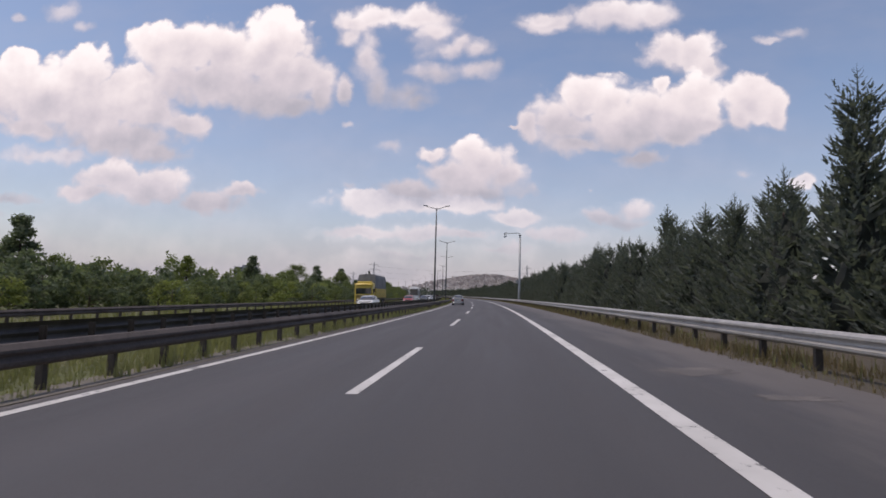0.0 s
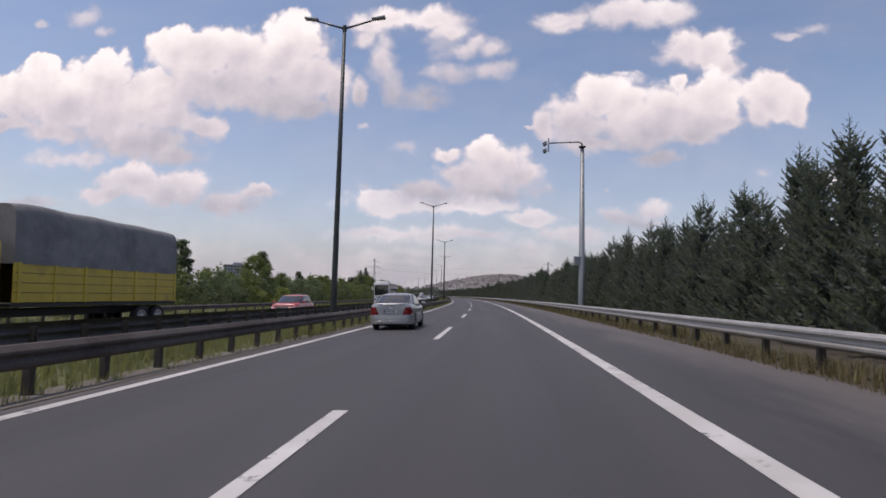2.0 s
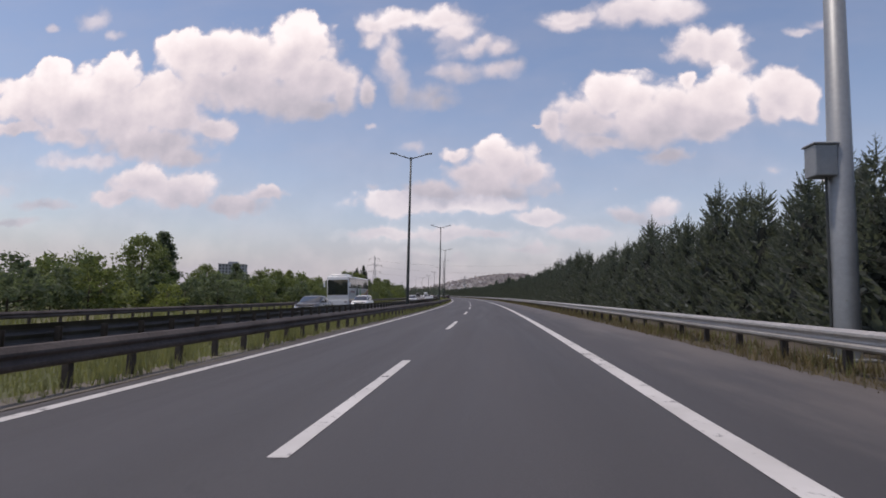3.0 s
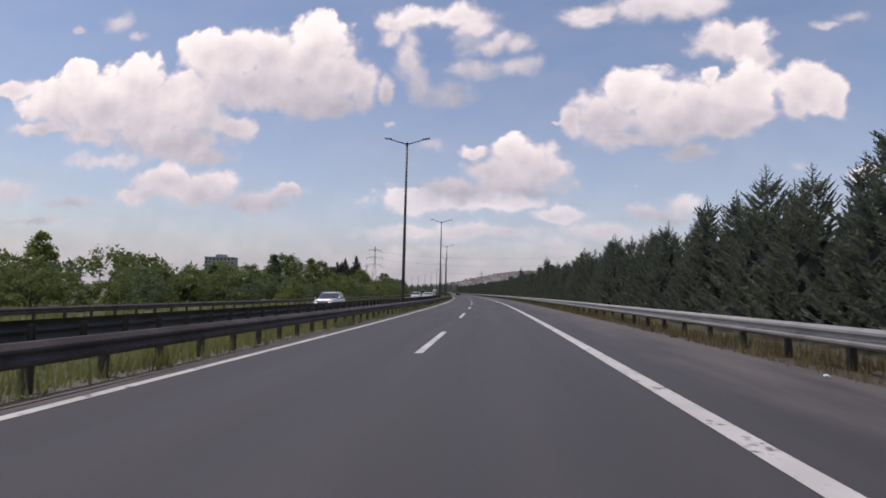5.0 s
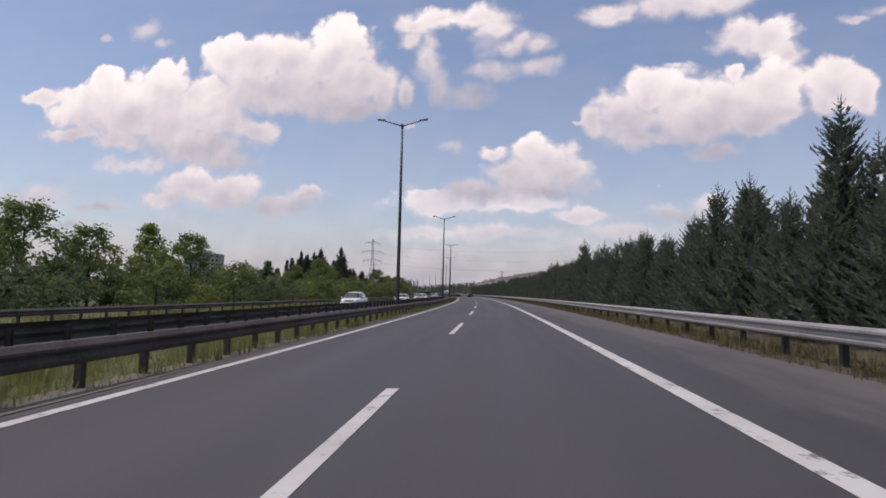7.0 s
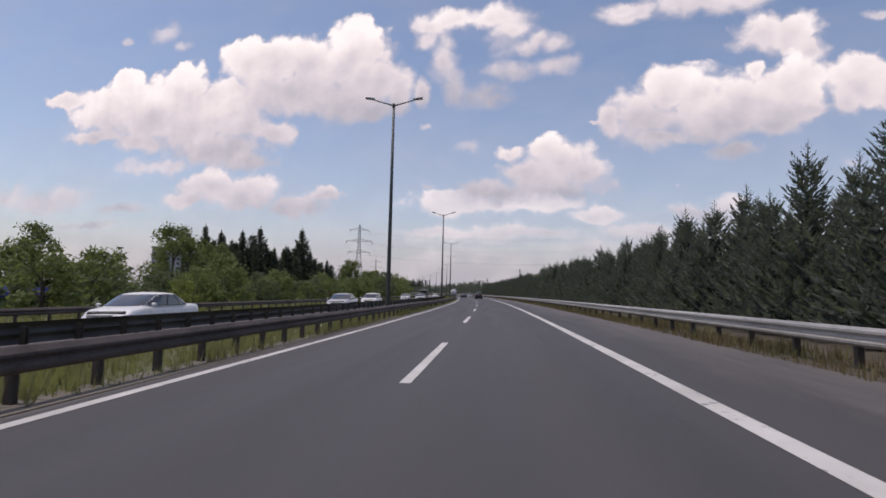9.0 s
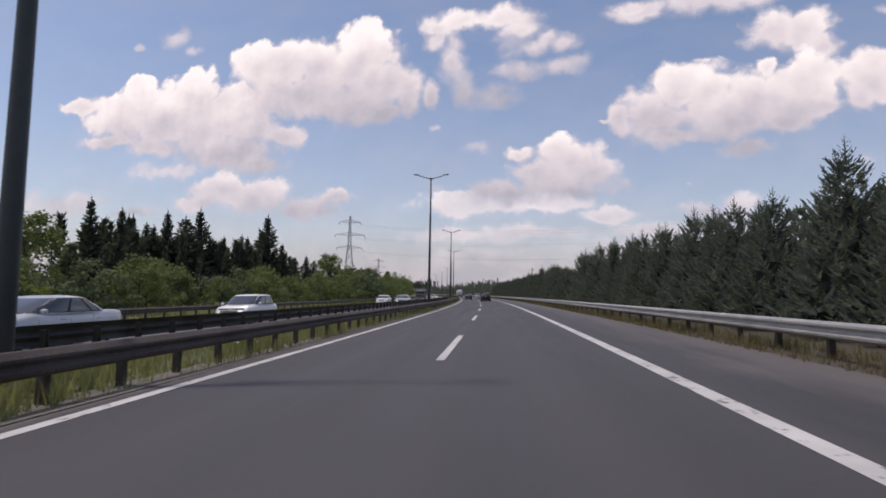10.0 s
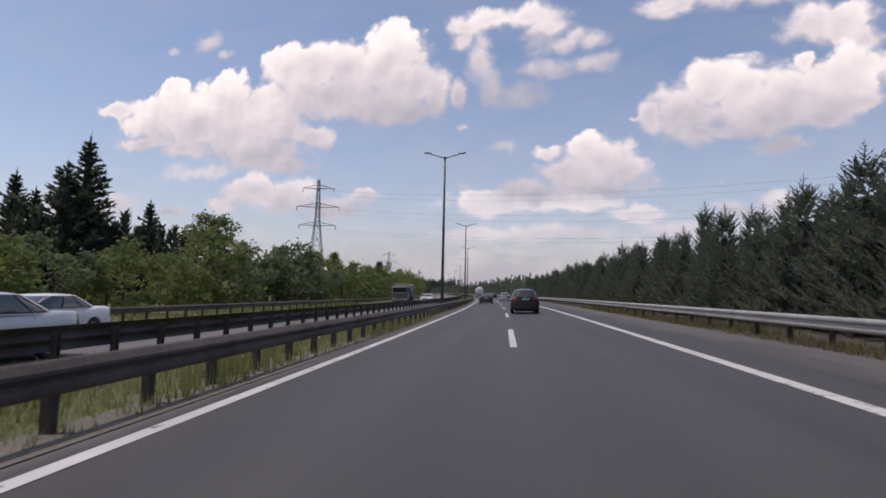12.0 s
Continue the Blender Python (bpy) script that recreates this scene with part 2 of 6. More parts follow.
# ---- materials ----
def material(name, colour, rough=0.7, metal=0.0, vary=0.15, scale=6.0, grain=0.0, grain_scale=60.0, bump=0.0, bump_scale=40.0,
             second=None, patch=0.5, island=False, single=False, coat=0.0, spec=0.5, where="Object"):
    """Surface with colour, patches at two scales, grain and relief. second: the colour of stains."""
    m = bpy.data.materials.new(name)
    m.use_nodes = True
    n = Nodes(m.node_tree)
    b = m.node_tree.nodes["Principled BSDF"]
    coord = n.add("ShaderNodeTexCoord").outputs[where]
    if where == "World":
        coord = None
    big = n.noise(coord, scale, 5, 0.6)
    dark = tuple(c * (1 - vary) for c in colour)
    light = tuple(min(1, c * (1 + vary)) for c in colour)
    col = n.mix(n.span(big.outputs[0], 0.3, 0.7), dark, light)
    if second:
        stain = n.noise(coord, scale * 0.37, 6, 0.65)
        col = n.mix(n.span(stain.outputs[0], patch - 0.08, patch + 0.12, smooth=True), second, col)
    if grain:
        g = n.noise(coord, grain_scale, 3, 0.7)
        col = n.mix(grain, col, n.mix(n.span(g.outputs[0], 0.3, 0.7), tuple(c * 0.3 for c in colour), tuple(min(1, c * 1.9) for c in colour)))
    if island or single:
        r = n.add("ShaderNodeNewGeometry").outputs["Random Per Island"] if island else n.add("ShaderNodeObjectInfo").outputs["Random"]
        hsv = n.add("ShaderNodeHueSaturation")
        n.put(hsv.inputs["Hue"], n.span(r, 0, 1, 0.485, 0.515))
        n.put(hsv.inputs["Value"], n.span(r, 0, 1, 0.7, 1.3))
        n.put(hsv.inputs["Color"], col)
        col = hsv.outputs[0]
    n.put(b.inputs["Base Color"], col)
    n.put(b.inputs["Roughness"], n.span(big.outputs[0], 0.3, 0.7, max(0.02, rough - 0.07), min(1, rough + 0.07)))
    b.inputs["Metallic"].default_value = metal
    b.inputs["Coat Weight"].default_value = coat
    b.inputs["Coat Roughness"].default_value = 0.05
    b.inputs["Specular IOR Level"].default_value = spec
    if bump:
        k = n.add("ShaderNodeBump")
        k.inputs["Strength"].default_value = bump
        k.inputs["Distance"].default_value = 0.02
        n.put(k.inputs["Height"], n.noise(coord, bump_scale, 5, 0.65).outputs[0])
        n.put(b.inputs["Normal"], k.outputs[0])
    return m


def leafy(name, colour, vary=0.35):
    """Foliage: leaves differ one by one and let some light through."""
    m = material(name, colour, rough=0.75, vary=vary, scale=0.9, island=True, spec=0.25)
    n = Nodes(m.node_tree)
    b = m.node_tree.nodes["Principled BSDF"]
    tr = n.add("ShaderNodeBsdfTranslucent")
    n.put(tr.inputs[0], (min(1, colour[0] * 1.7), min(1, colour[1] * 1.8), colour[2] * 1.2, 1))
    mix = n.add("ShaderNodeMixShader")
    mix.inputs[0].default_value = 0.4
    n.put(mix.inputs[1], b.outputs[0])
    n.put(mix.inputs[2], tr.outputs[0])
    n.put(m.node_tree.nodes["Material Output"].inputs[0], mix.outputs[0])
    return m


def asphalt_material(name, colour):
    """Worn road surface: fine aggregate, wheel tracks along the lanes (vertex u is the metre across), long patches."""
    m = bpy.data.materials.new(name)
    m.use_nodes = True
    n = Nodes(m.node_tree)
    b = m.node_tree.nodes["Principled BSDF"]
    uv = n.add("ShaderNodeTexCoord").outputs["UV"]
    pos = n.add("ShaderNodeTexCoord").outputs["Object"]
    sep = n.add("ShaderNodeSeparateXYZ")
    n.put(sep.inputs[0], uv)
    long_way = n.noise(n.vec("MULTIPLY", uv, (1.1, 0.05, 1)), 1.0, 5, 0.6)
    broad = n.noise(n.vec("MULTIPLY", uv, (0.25, 0.03, 1)), 1.0, 3, 0.5)
    stone = n.noise(pos, 55.0, 3, 0.8)
    dots = n.add("ShaderNodeTexVoronoi")
    n.put(dots.inputs["Vector"], pos)
    dots.inputs["Scale"].default_value = 90
    tone = n.math("ADD", n.span(long_way.outputs[0], 0.3, 0.7, 0.86, 1.14), n.span(broad.outputs[0], 0.3, 0.7, -0.1, 0.1))
    track = n.math("COSINE", n.math("MULTIPLY", sep.outputs[0], 2 * math.pi / 1.86))
    tone = n.math("ADD", tone, n.math("MULTIPLY", track, 0.045))
    tone = n.math("MULTIPLY", tone, n.span(stone.outputs[0], 0.25, 0.75, 0.72, 1.3))
    tone = n.math("MULTIPLY", tone, n.span(dots.outputs["Distance"], 0.0, 0.6, 1.12, 0.9))
    scale = n.add("ShaderNodeCombineXYZ")
    for i in range(3):
        n.put(scale.inputs[i], tone)
    col = n.mix(1.0, colour, scale.outputs[0], "MULTIPLY")
    # dust blown along the shoulder and against the median, in streaks and patches
    dust_noise = n.noise(n.vec("MULTIPLY", uv, (0.9, 0.16, 1)), 1.0, 7, 0.68)
    band = n.math("MAXIMUM", n.span(sep.outputs[0], 4.3, 6.6, 0.0, 0.42), n.span(sep.outputs[0], -3.7, -4.0, 0.0, 0.4))
    dust = n.math("MULTIPLY", n.span(n.math("ADD", dust_noise.outputs[0], band), 0.55, 0.95, 0.0, 0.75, smooth=True), n.span(band, 0.0, 0.06))
    col = n.mix(dust, col, (0.125, 0.112, 0.105))
    # fine cracks and sealed seams
    crack = n.add("ShaderNodeTexVoronoi", feature="DISTANCE_TO_EDGE")
    n.put(crack.inputs["Vector"], n.vec("ADD", n.vec("MULTIPLY", uv, (0.22, 0.06, 1)), n.vec("MULTIPLY", n.noise(uv, 0.6, 5, 0.7).outputs["Color"], (0.35, 0.35, 0))))
    crack.inputs["Scale"].default_value = 1.0
    col = n.mix(n.math("MULTIPLY", n.span(crack.outputs["Distance"], 0.0, 0.006, 1.0, 0.0), n.span(dust_noise.outputs[0], 0.5, 0.65, 0.0, 0.3)), col, (0.018, 0.017, 0.017))
    n.put(b.inputs["Base Color"], col)
    n.put(b.inputs["Roughness"], n.span(long_way.outputs[0], 0.3, 0.7, 0.62, 0.8))
    k = n.add("ShaderNodeBump")
    k.inputs["Strength"].default_value, k.inputs["Distance"].default_value = 0.5, 0.006
    n.put(k.inputs["Height"], stone.outputs[0])
    n.put(b.inputs["Normal"], k.outputs[0])
    return m


def paint_material():
    """Road paint, worn through to the asphalt in specks and cracks."""
    m = bpy.data.materials.new("road_paint")
    m.use_nodes = True
    n = Nodes(m.node_tree)
    b = m.node_tree.nodes["Principled BSDF"]
    pos = n.add("ShaderNodeTexCoord").outputs["Object"]
    wear = n.noise(pos, 3.5, 8, 0.72)
    dirt = n.noise(pos, 0.7, 4, 0.6)
    base = n.mix(n.span(dirt.outputs[0], 0.3, 0.7), (0.43, 0.42, 0.4), (0.58, 0.57, 0.55))
    n.put(b.inputs["Base Color"], n.mix(n.span(wear.outputs[0], 0.36, 0.43, smooth=True), (0.12, 0.12, 0.12), base))
    b.inputs["Roughness"].default_value = 0.65
    return m


M_ASPHALT = asphalt_material("asphalt", (0.054, 0.052, 0.055))
M_ASPHALT_FAR = asphalt_material("oncoming_asphalt", (0.078, 0.075, 0.078))
M_PAINT = paint_material()
M_GROUND = material("meadow_ground", (0.075, 0.085, 0.03), 0.9, vary=0.3, scale=0.35, grain=0.35, grain_scale=7, second=(0.13, 0.11, 0.06), patch=0.42, bump=0.4, bump_scale=9)
M_EARTH = material("dusty_verge", (0.135, 0.12, 0.1), 0.95, vary=0.25, scale=1.2, grain=0.5, grain_scale=25, second=(0.1, 0.095, 0.07), patch=0.45, bump=0.6, bump_scale=20)
M_ZINC = material("galvanised_steel", (0.4, 0.385, 0.365), 0.5, metal=0.5, vary=0.15, scale=1.5, grain=0.15, grain_scale=14, second=(0.3, 0.29, 0.28), patch=0.38, bump=0.05)
M_RUSTY = material("weathered_steel", (0.1, 0.085, 0.077), 0.72, metal=0.2, vary=0.25, scale=1.6, grain=0.25, grain_scale=18, second=(0.055, 0.045, 0.04), patch=0.45, bump=0.08, spec=0.3)
M_DARK_BEAM = material("dark_beam_steel", (0.085, 0.08, 0.08), 0.6, metal=0.4, vary=0.3, scale=1.5, second=(0.05, 0.045, 0.042), patch=0.45)
# Brown soil; its colour is darkened to paint in shade from the cypresses.
M_SOIL = material("brown_soil_tree_shade", (0.07, 0.058, 0.043), 0.95, vary=0.35, scale=0.9, grain=0.5, grain_scale=22, second=(0.055, 0.05, 0.038), patch=0.48, bump=0.6, bump_scale=18)
M_POST = material("dark_steel_post", (0.085, 0.073, 0.066), 0.6, metal=0.4, vary=0.3, scale=3, second=(0.05, 0.04, 0.035), patch=0.45)
M_POLE = material("dark_lamp_pole", (0.05, 0.055, 0.052), 0.5, metal=0.3, vary=0.25, scale=1.2, grain=0.1, grain_scale=9)
M_POLE_GREY = material("grey_galvanised_pole", (0.27, 0.285, 0.29), 0.5, metal=0.4, vary=0.12, scale=0.8, grain=0.1, grain_scale=10)
M_GLASSY = material("lamp_lens", (0.55, 0.58, 0.6), 0.2, vary=0.1)
M_CONIFER = leafy("blue_green_cypress", (0.1, 0.114, 0.104))
M_CONIFER_DARK = leafy("dark_fir_needles", (0.055, 0.066, 0.055))
M_LEAF = leafy("broad_leaf", (0.13, 0.155, 0.068))
M_LEAF_PALE = leafy("pale_broad_leaf", (0.165, 0.19, 0.065))
M_LEAF_GREY = leafy("grey_green_bush", (0.11, 0.135, 0.085))
M_BARK = material("bark", (0.075, 0.055, 0.042), 0.9, vary=0.35, scale=5, bump=0.8, bump_scale=14)
M_GRASS = leafy("green_grass", (0.19, 0.19, 0.09), 0.45)
M_GRASS_DRY = leafy("dry_grass", (0.15, 0.12, 0.07), 0.5)
# Inner twigs coloured near black: the shade between the sprays is painted in.
M_TWIG_SHADE = material("inner_twigs_painted_shade", (0.032, 0.036, 0.028), 0.95, vary=0.4, scale=3)
M_FLOWER = material("white_flower", (0.75, 0.74, 0.7), 0.8)


# ---- mesh helpers ----
def mesh_object(name, verts, faces, mat, parent=None, label="", smooth=False, kind=""):
    me = bpy.data.meshes.new(name)
    me.from_pydata([tuple(v) for v in verts], [], faces)
    me.materials.append(mat)
    if smooth:
        me.polygons.foreach_set("use_smooth", [True] * len(me.polygons))
    me.update()
    ob = new(name, me)
    if parent:
        ob.parent = parent
    return tagged(ob, label=label, kind=kind)


def part(name, bm, mat, parent, label="", smooth=False):
    me = bpy.data.meshes.new(name)
    bmesh.ops.recalc_face_normals(bm, faces=bm.faces)
    bm.to_mesh(me)
    bm.free()
    me.materials.append(mat)
    if smooth:
        me.polygons.foreach_set("use_smooth", [True] * len(me.polygons))
    ob = new(name, me)
    ob.parent = parent
    return tagged(ob, label=label)


def box(sx, sy, sz, at=(0, 0, 0), bevel=0.0, seg=1, bm=None):
    """A box with its middle at a place, edges rounded."""
    b = bmesh.new()
    bmesh.ops.create_cube(b, size=1, matrix=Matrix.Translation(at) @ Matrix.Diagonal((sx, sy, sz, 1)))
    if bevel:
        bmesh.ops.bevel(b, geom=b.edges[:], offset=bevel, segments=seg, profile=0.5, affect="EDGES")
    if bm is None:
        return b
    tmp = bpy.data.meshes.new("tmp")
    b.to_mesh(tmp)
    b.free()
    bm.from_mesh(tmp)
    bpy.data.meshes.remove(tmp)
    return bm


def tube(points, radii, sides=8, bm=None, cap=True):
    """A tube through points with a radius at each."""
    bm = bm or bmesh.new()
    rings = []
    pts = [Vector(p) for p in points]
    for i, p in enumerate(pts):
        way = (pts[min(i + 1, len(pts) - 1)] - pts[max(i - 1, 0)]).normalized()
        side = way.cross(Vector((0, 0, 1)) if abs(way.z) < 0.9 else Vector((1, 0, 0))).normalized()
        other = way.cross(side)
        r = radii[i] if isinstance(radii, (list, tuple)) else radii
        rings.append([bm.verts.new(p + (side * math.cos(a) + other * math.sin(a)) * r) for a in (2 * math.pi * k / sides for k in range(sides))])
    for a, b in zip(rings, rings[1:]):
        for k in range(sides):
            bm.faces.new((a[k], a[(k + 1) % sides], b[(k + 1) % sides], b[k]))
    if cap:
        bm.faces.new(rings[0][::-1])
        bm.faces.new(rings[-1])
    return bm


def thing(name, label, category, pose_=None, group="", kind=""):
    ob = new(name)
    ob.empty_display_size = 0.2
    if pose_ is not None:
        ob.matrix_world = pose_
    return tagged(ob, label, category, group, kind)


def ribbon(name, stations, across, mat, parent=None, label="", kind="", lift=0.0):
    """A strip laid along the road: stations are metres along, across the metres to the right."""
    verts, faces, uvs = [], [], []
    n = len(across)
    for s in stations:
        for d in across:
            verts.append(spot(s, d, lift))
            uvs.append((d, s))
    for i in range(len(stations) - 1):
        for j in range(n - 1):
            a = i * n + j
            faces.append((a, a + 1, a + n + 1, a + n))
    ob = mesh_object(name, verts, faces, mat, parent, label, kind=kind)
    layer = ob.data.uv_layers.new(name="across")
    flat = np.array([uvs[v] for f in faces for v in f], dtype=np.float32).ravel()
    layer.data.foreach_set("uv", flat)
    return ob


# ---- ground, carriageways, markings ----
def far_steps(a, b, step, end):
    s, out = a, []
    while s < b:
        out.append(s)
        s += step
    while s < end:
        out.append(s)
        s += max(step, (s - b) * 0.25)
    out.append(end)
    return out


GROUND_D = [-1700, -1000, -600, -300, -150, -90, -60, -45, -36, -28, -24, -22, -20.8, -18, -14, -8.4, -6.2, -4.2, 0, 4, 6.9, 9.5, 11, 14, 20, 30, 50, 90, 160, 300, 600, 1100, 2500]
ground = ribbon("ground", far_steps(-380, 700, 10, 3900), GROUND_D, M_GROUND, label="grassy ground beside the motorway", kind="structure", lift=-0.03)
tagged(ground, category="ground")

ROAD_S = far_steps(-120, 900, 5, 2600)
road = ribbon("road", ROAD_S, [-4.02, -2, 0, 2, 4, 6.85], M_ASPHALT, label="grey worn asphalt carriageway with white lines", kind="structure", lift=0.0)
tagged(road, category="road")
road_2 = ribbon("road_2", ROAD_S, [-19.4, -16, -13, -10, -8.45], M_ASPHALT_FAR, label="oncoming asphalt carriageway behind the median rails", kind="structure")
tagged(road_2, category="road")


def edge_line(road_ob, d, width, label=""):
    ribbon("edge_line", far_steps(-60, 800, 5, 1800), [d - width / 2, d + width / 2], M_PAINT, road_ob, label, lift=0.006)


edge_line(road, 3.825, 0.26, "broad white edge line, worn")
edge_line(road, -3.613, 0.2, "white edge line beside the median")
edge_line(road_2, -9.15, 0.2)
edge_line(road_2, -16.55, 0.25)
for k in range(-2, 60):
    s0 = 7.56 + 17.934 * k
    ribbon("lane_dash", [s0, s0 + 2.4, s0 + 4.7, s0 + 7.0], [-0.09, 0.09], M_PAINT, road, lift=0.006)
    ribbon("lane_dash", [s0 + 5, s0 + 8.5, s0 + 12.0], [-12.95, -12.77], M_PAINT, road_2, lift=0.006)

M_DUST = material("pale_dust", (0.115, 0.105, 0.1), 0.95, vary=0.2, scale=2.5, grain=0.4, grain_scale=30, second=(0.07, 0.066, 0.066), patch=0.5)
for s0, d0, ls, ld in ((10.2, 5.35, 0.7, 1.0), (7.6, 5.7, 0.3, 0.6), (57.0, 5.9, 0.9, 0.5), (146.5, 6.0, 1.4, 0.5), (139.5, 5.6, 0.7, 0.45)):
    rim, spokes = [spot(s0, d0, 0.004)], 40
    for k in range(spokes):
        a = 2 * math.pi * k / spokes
        r = 0.75 + 0.6 * noise.noise(Vector((math.cos(a) * 1.8, math.sin(a) * 1.8, s0))) + 0.12 * math.sin(k * 2.7)
        rim.append(spot(s0 + ls * r * math.sin(a), d0 + ld * r * math.cos(a), 0.004))
    mesh_object("dust_patch", rim, [(0, k + 1, (k + 1) % spokes + 1) for k in range(spokes)], M_DUST, road, "pale patch of dried dust")

verge = ribbon("verge", far_steps(-60, 560, 2.5, 900), [-4.7, -4.4, -4.2, -4.0], M_EARTH, label="dusty broken edge of the median", kind="structure", lift=0.012)
tagged(verge, category="verge")
verge_2 = ribbon("verge_2", far_steps(-60, 560, 2.5, 900), [6.8, 7.2, 8.2, 9.5, 12.0], M_SOIL, label="dry brown soil between the shoulder and the cypresses, darkened for tree shade", kind="structure", lift=-0.008)
tagged(verge_2, category="verge")


# ---- guard rails ----
def beam_profile(side, crisp=False):
    """W-shaped crash barrier section: offset towards the traffic and height, with thickness."""
    front = [(0.0, 0.715), (0.03, 0.705), (0.085, 0.665), (0.088, 0.625), (0.01, 0.58), (0.0, 0.55), (0.01, 0.52), (0.088, 0.475), (0.085, 0.435), (0.03, 0.395), (0.0, 0.385)] if crisp else [(0.0, 0.725), (0.03, 0.71), (0.1, 0.635), (0.105, 0.6), (0.07, 0.57), (0.05, 0.545), (0.07, 0.515), (0.105, 0.475), (0.1, 0.43), (0.06, 0.395), (0.03, 0.385)]
    back = [(x - 0.006, z) for x, z in reversed(front)]
    return [(side * x, z) for x, z in front + back]


def guard_rail(name, d, side, spacing, mat_beam, label, lift=0.0, near=(-8, 470), phase=0.0, deep=1.0):
    """side +1: the traffic face looks right, -1: left."""
    rail = thing(name, label, "guard rail", kind="structure")
    prof = beam_profile(side, mat_beam is M_ZINC)
    stations = far_steps(-40, 560, 4, 1300)
    verts = [spot(s, d + x, 0.725 + (z - 0.725) * deep + lift) for s in stations for x, z in prof]
    n = len(prof)
    faces = []
    for i in range(len(stations) - 1):
        for j in range(n):
            a, b = i * n + j, i * n + (j + 1) % n
            faces.append((a, b, b + n, a + n))
    mesh_object("beam", verts, faces, mat_beam, rail, "folded steel beam")
    post = bmesh.new()
    for x, y, sx, sy in ((-0.0, 0, 0.012, 0.1), (0.055, 0.045, 0.11, 0.012), (0.055, -0.045, 0.11, 0.012)):
        box(sx, sy, 0.74, (-side * (x + 0.05), 0, 0.27), bm=post)
        for v in post.verts[-8:]:
            v.co.y += y
    me = bpy.data.meshes.new("post")
    post.to_mesh(me)
    post.free()
    me.materials.append(M_POST)
    s = near[0] + phase
    made = 0
    while s < near[1] and made < 298:
        p = new("post", me)
        p.parent = rail
        p.matrix_world = stand(s, d, lift + random.uniform(-0.01, 0.01), random.uniform(-4, 4))
        s += spacing
        made += 1
    rest_v, rest_f = [], []
    while s < 760:
        base = len(rest_v)
        for dx, dy in ((-0.05, -0.05), (0.05, -0.05), (0.05, 0.05), (-0.05, 0.05)):
            for z in (-0.05, 0.66):
                rest_v.append(spot(s + dy, d - side * 0.08 + dx, z + lift))
        for a, b in ((0, 2), (2, 4), (4, 6), (6, 0)):
            rest_f.append((base + a, base + b, base + b + 1, base + a + 1))
        s += spacing
    mesh_object("far_posts", rest_v, rest_f, M_POST, rail, kind="stuff")
    return rail


guard_rail("guard_rail_1", -4.42, 1, 1.5, M_RUSTY, "weathered dark steel guard rail on short posts at the median", phase=0.6)
guard_rail("guard_rail_2", -7.95, -1, 1.5, M_DARK_BEAM, "dark guard rail of the oncoming carriageway seen from behind", lift=0.1, deep=1.3)
guard_rail("guard_rail_3", -20.0, 1, 2.0, M_RUSTY, "guard rail along the outer edge of the oncoming carriageway", lift=0.1)
guard_rail("guard_rail_4", 7.35, -1, 2.0, M_ZINC, "bright galvanised steel guard rail on posts beside the shoulder", phase=0.4)


# ---- lamp posts ----
def lamp_post():
    lamp = thing("street_lamp", "tall dark double-armed motorway lamp post in the grassy median", "street lamp", group="street lamps along the median")
    part("pole", tube([(0, 0, -0.2), (0, 0, 0.5), (0, 0, 8), (0, 0, 15.3)], [0.165, 0.165, 0.125, 0.085], 12), M_POLE, lamp, "dark tapered steel pole", True)
    part("base_flange", box(0.5, 0.5, 0.04, (0, 0, 0.05), 0.008), M_POLE, lamp)
    part("collar", tube([(0, 0, 15.15), (0, 0, 15.45)], 0.11, 10), M_POLE, lamp)
    for sgn in (-1, 1):
        arm = part("arm", tube([(0, 0, 15.3), (sgn * 0.7, 0, 15.5), (sgn * 1.5, 0, 15.74)], [0.06, 0.05, 0.045], 8), M_POLE, lamp, smooth=True)
        head = box(0.72, 0.3, 0.15, (sgn * 1.78, 0, 15.83), 0.05, 2)
        for v in head.verts:
            v.co.z += abs(v.co.x) * 0.12 - 0.2
            v.co.y *= 0.72 + 0.28 * min(1, max(0, (abs(v.co.x) - 1.4) / 0.3))
        h = part("lamp_head", head, M_POLE_GREY, arm, "grey cobra-head luminaire", True)
        lens = box(0.42, 0.2, 0.05, (sgn * 1.84, 0, 15.78), 0.015)
        for v in lens.verts:
            v.co.z += abs(v.co.x) * 0.12 - 0.2
        lens_ob = part("lens", lens, M_GLASSY, arm, "pale lamp lens")
    return lamp


lamp_0 = lamp_post()
lamp_0.matrix_world = stand(89.82, -6.16)
for k in range(1, 14):
    copy_thing(lamp_0, stand(89.9 + 59.2 * k - (0.2 if k == 1 else 0), -6.16, turn=random.uniform(-2, 2)))


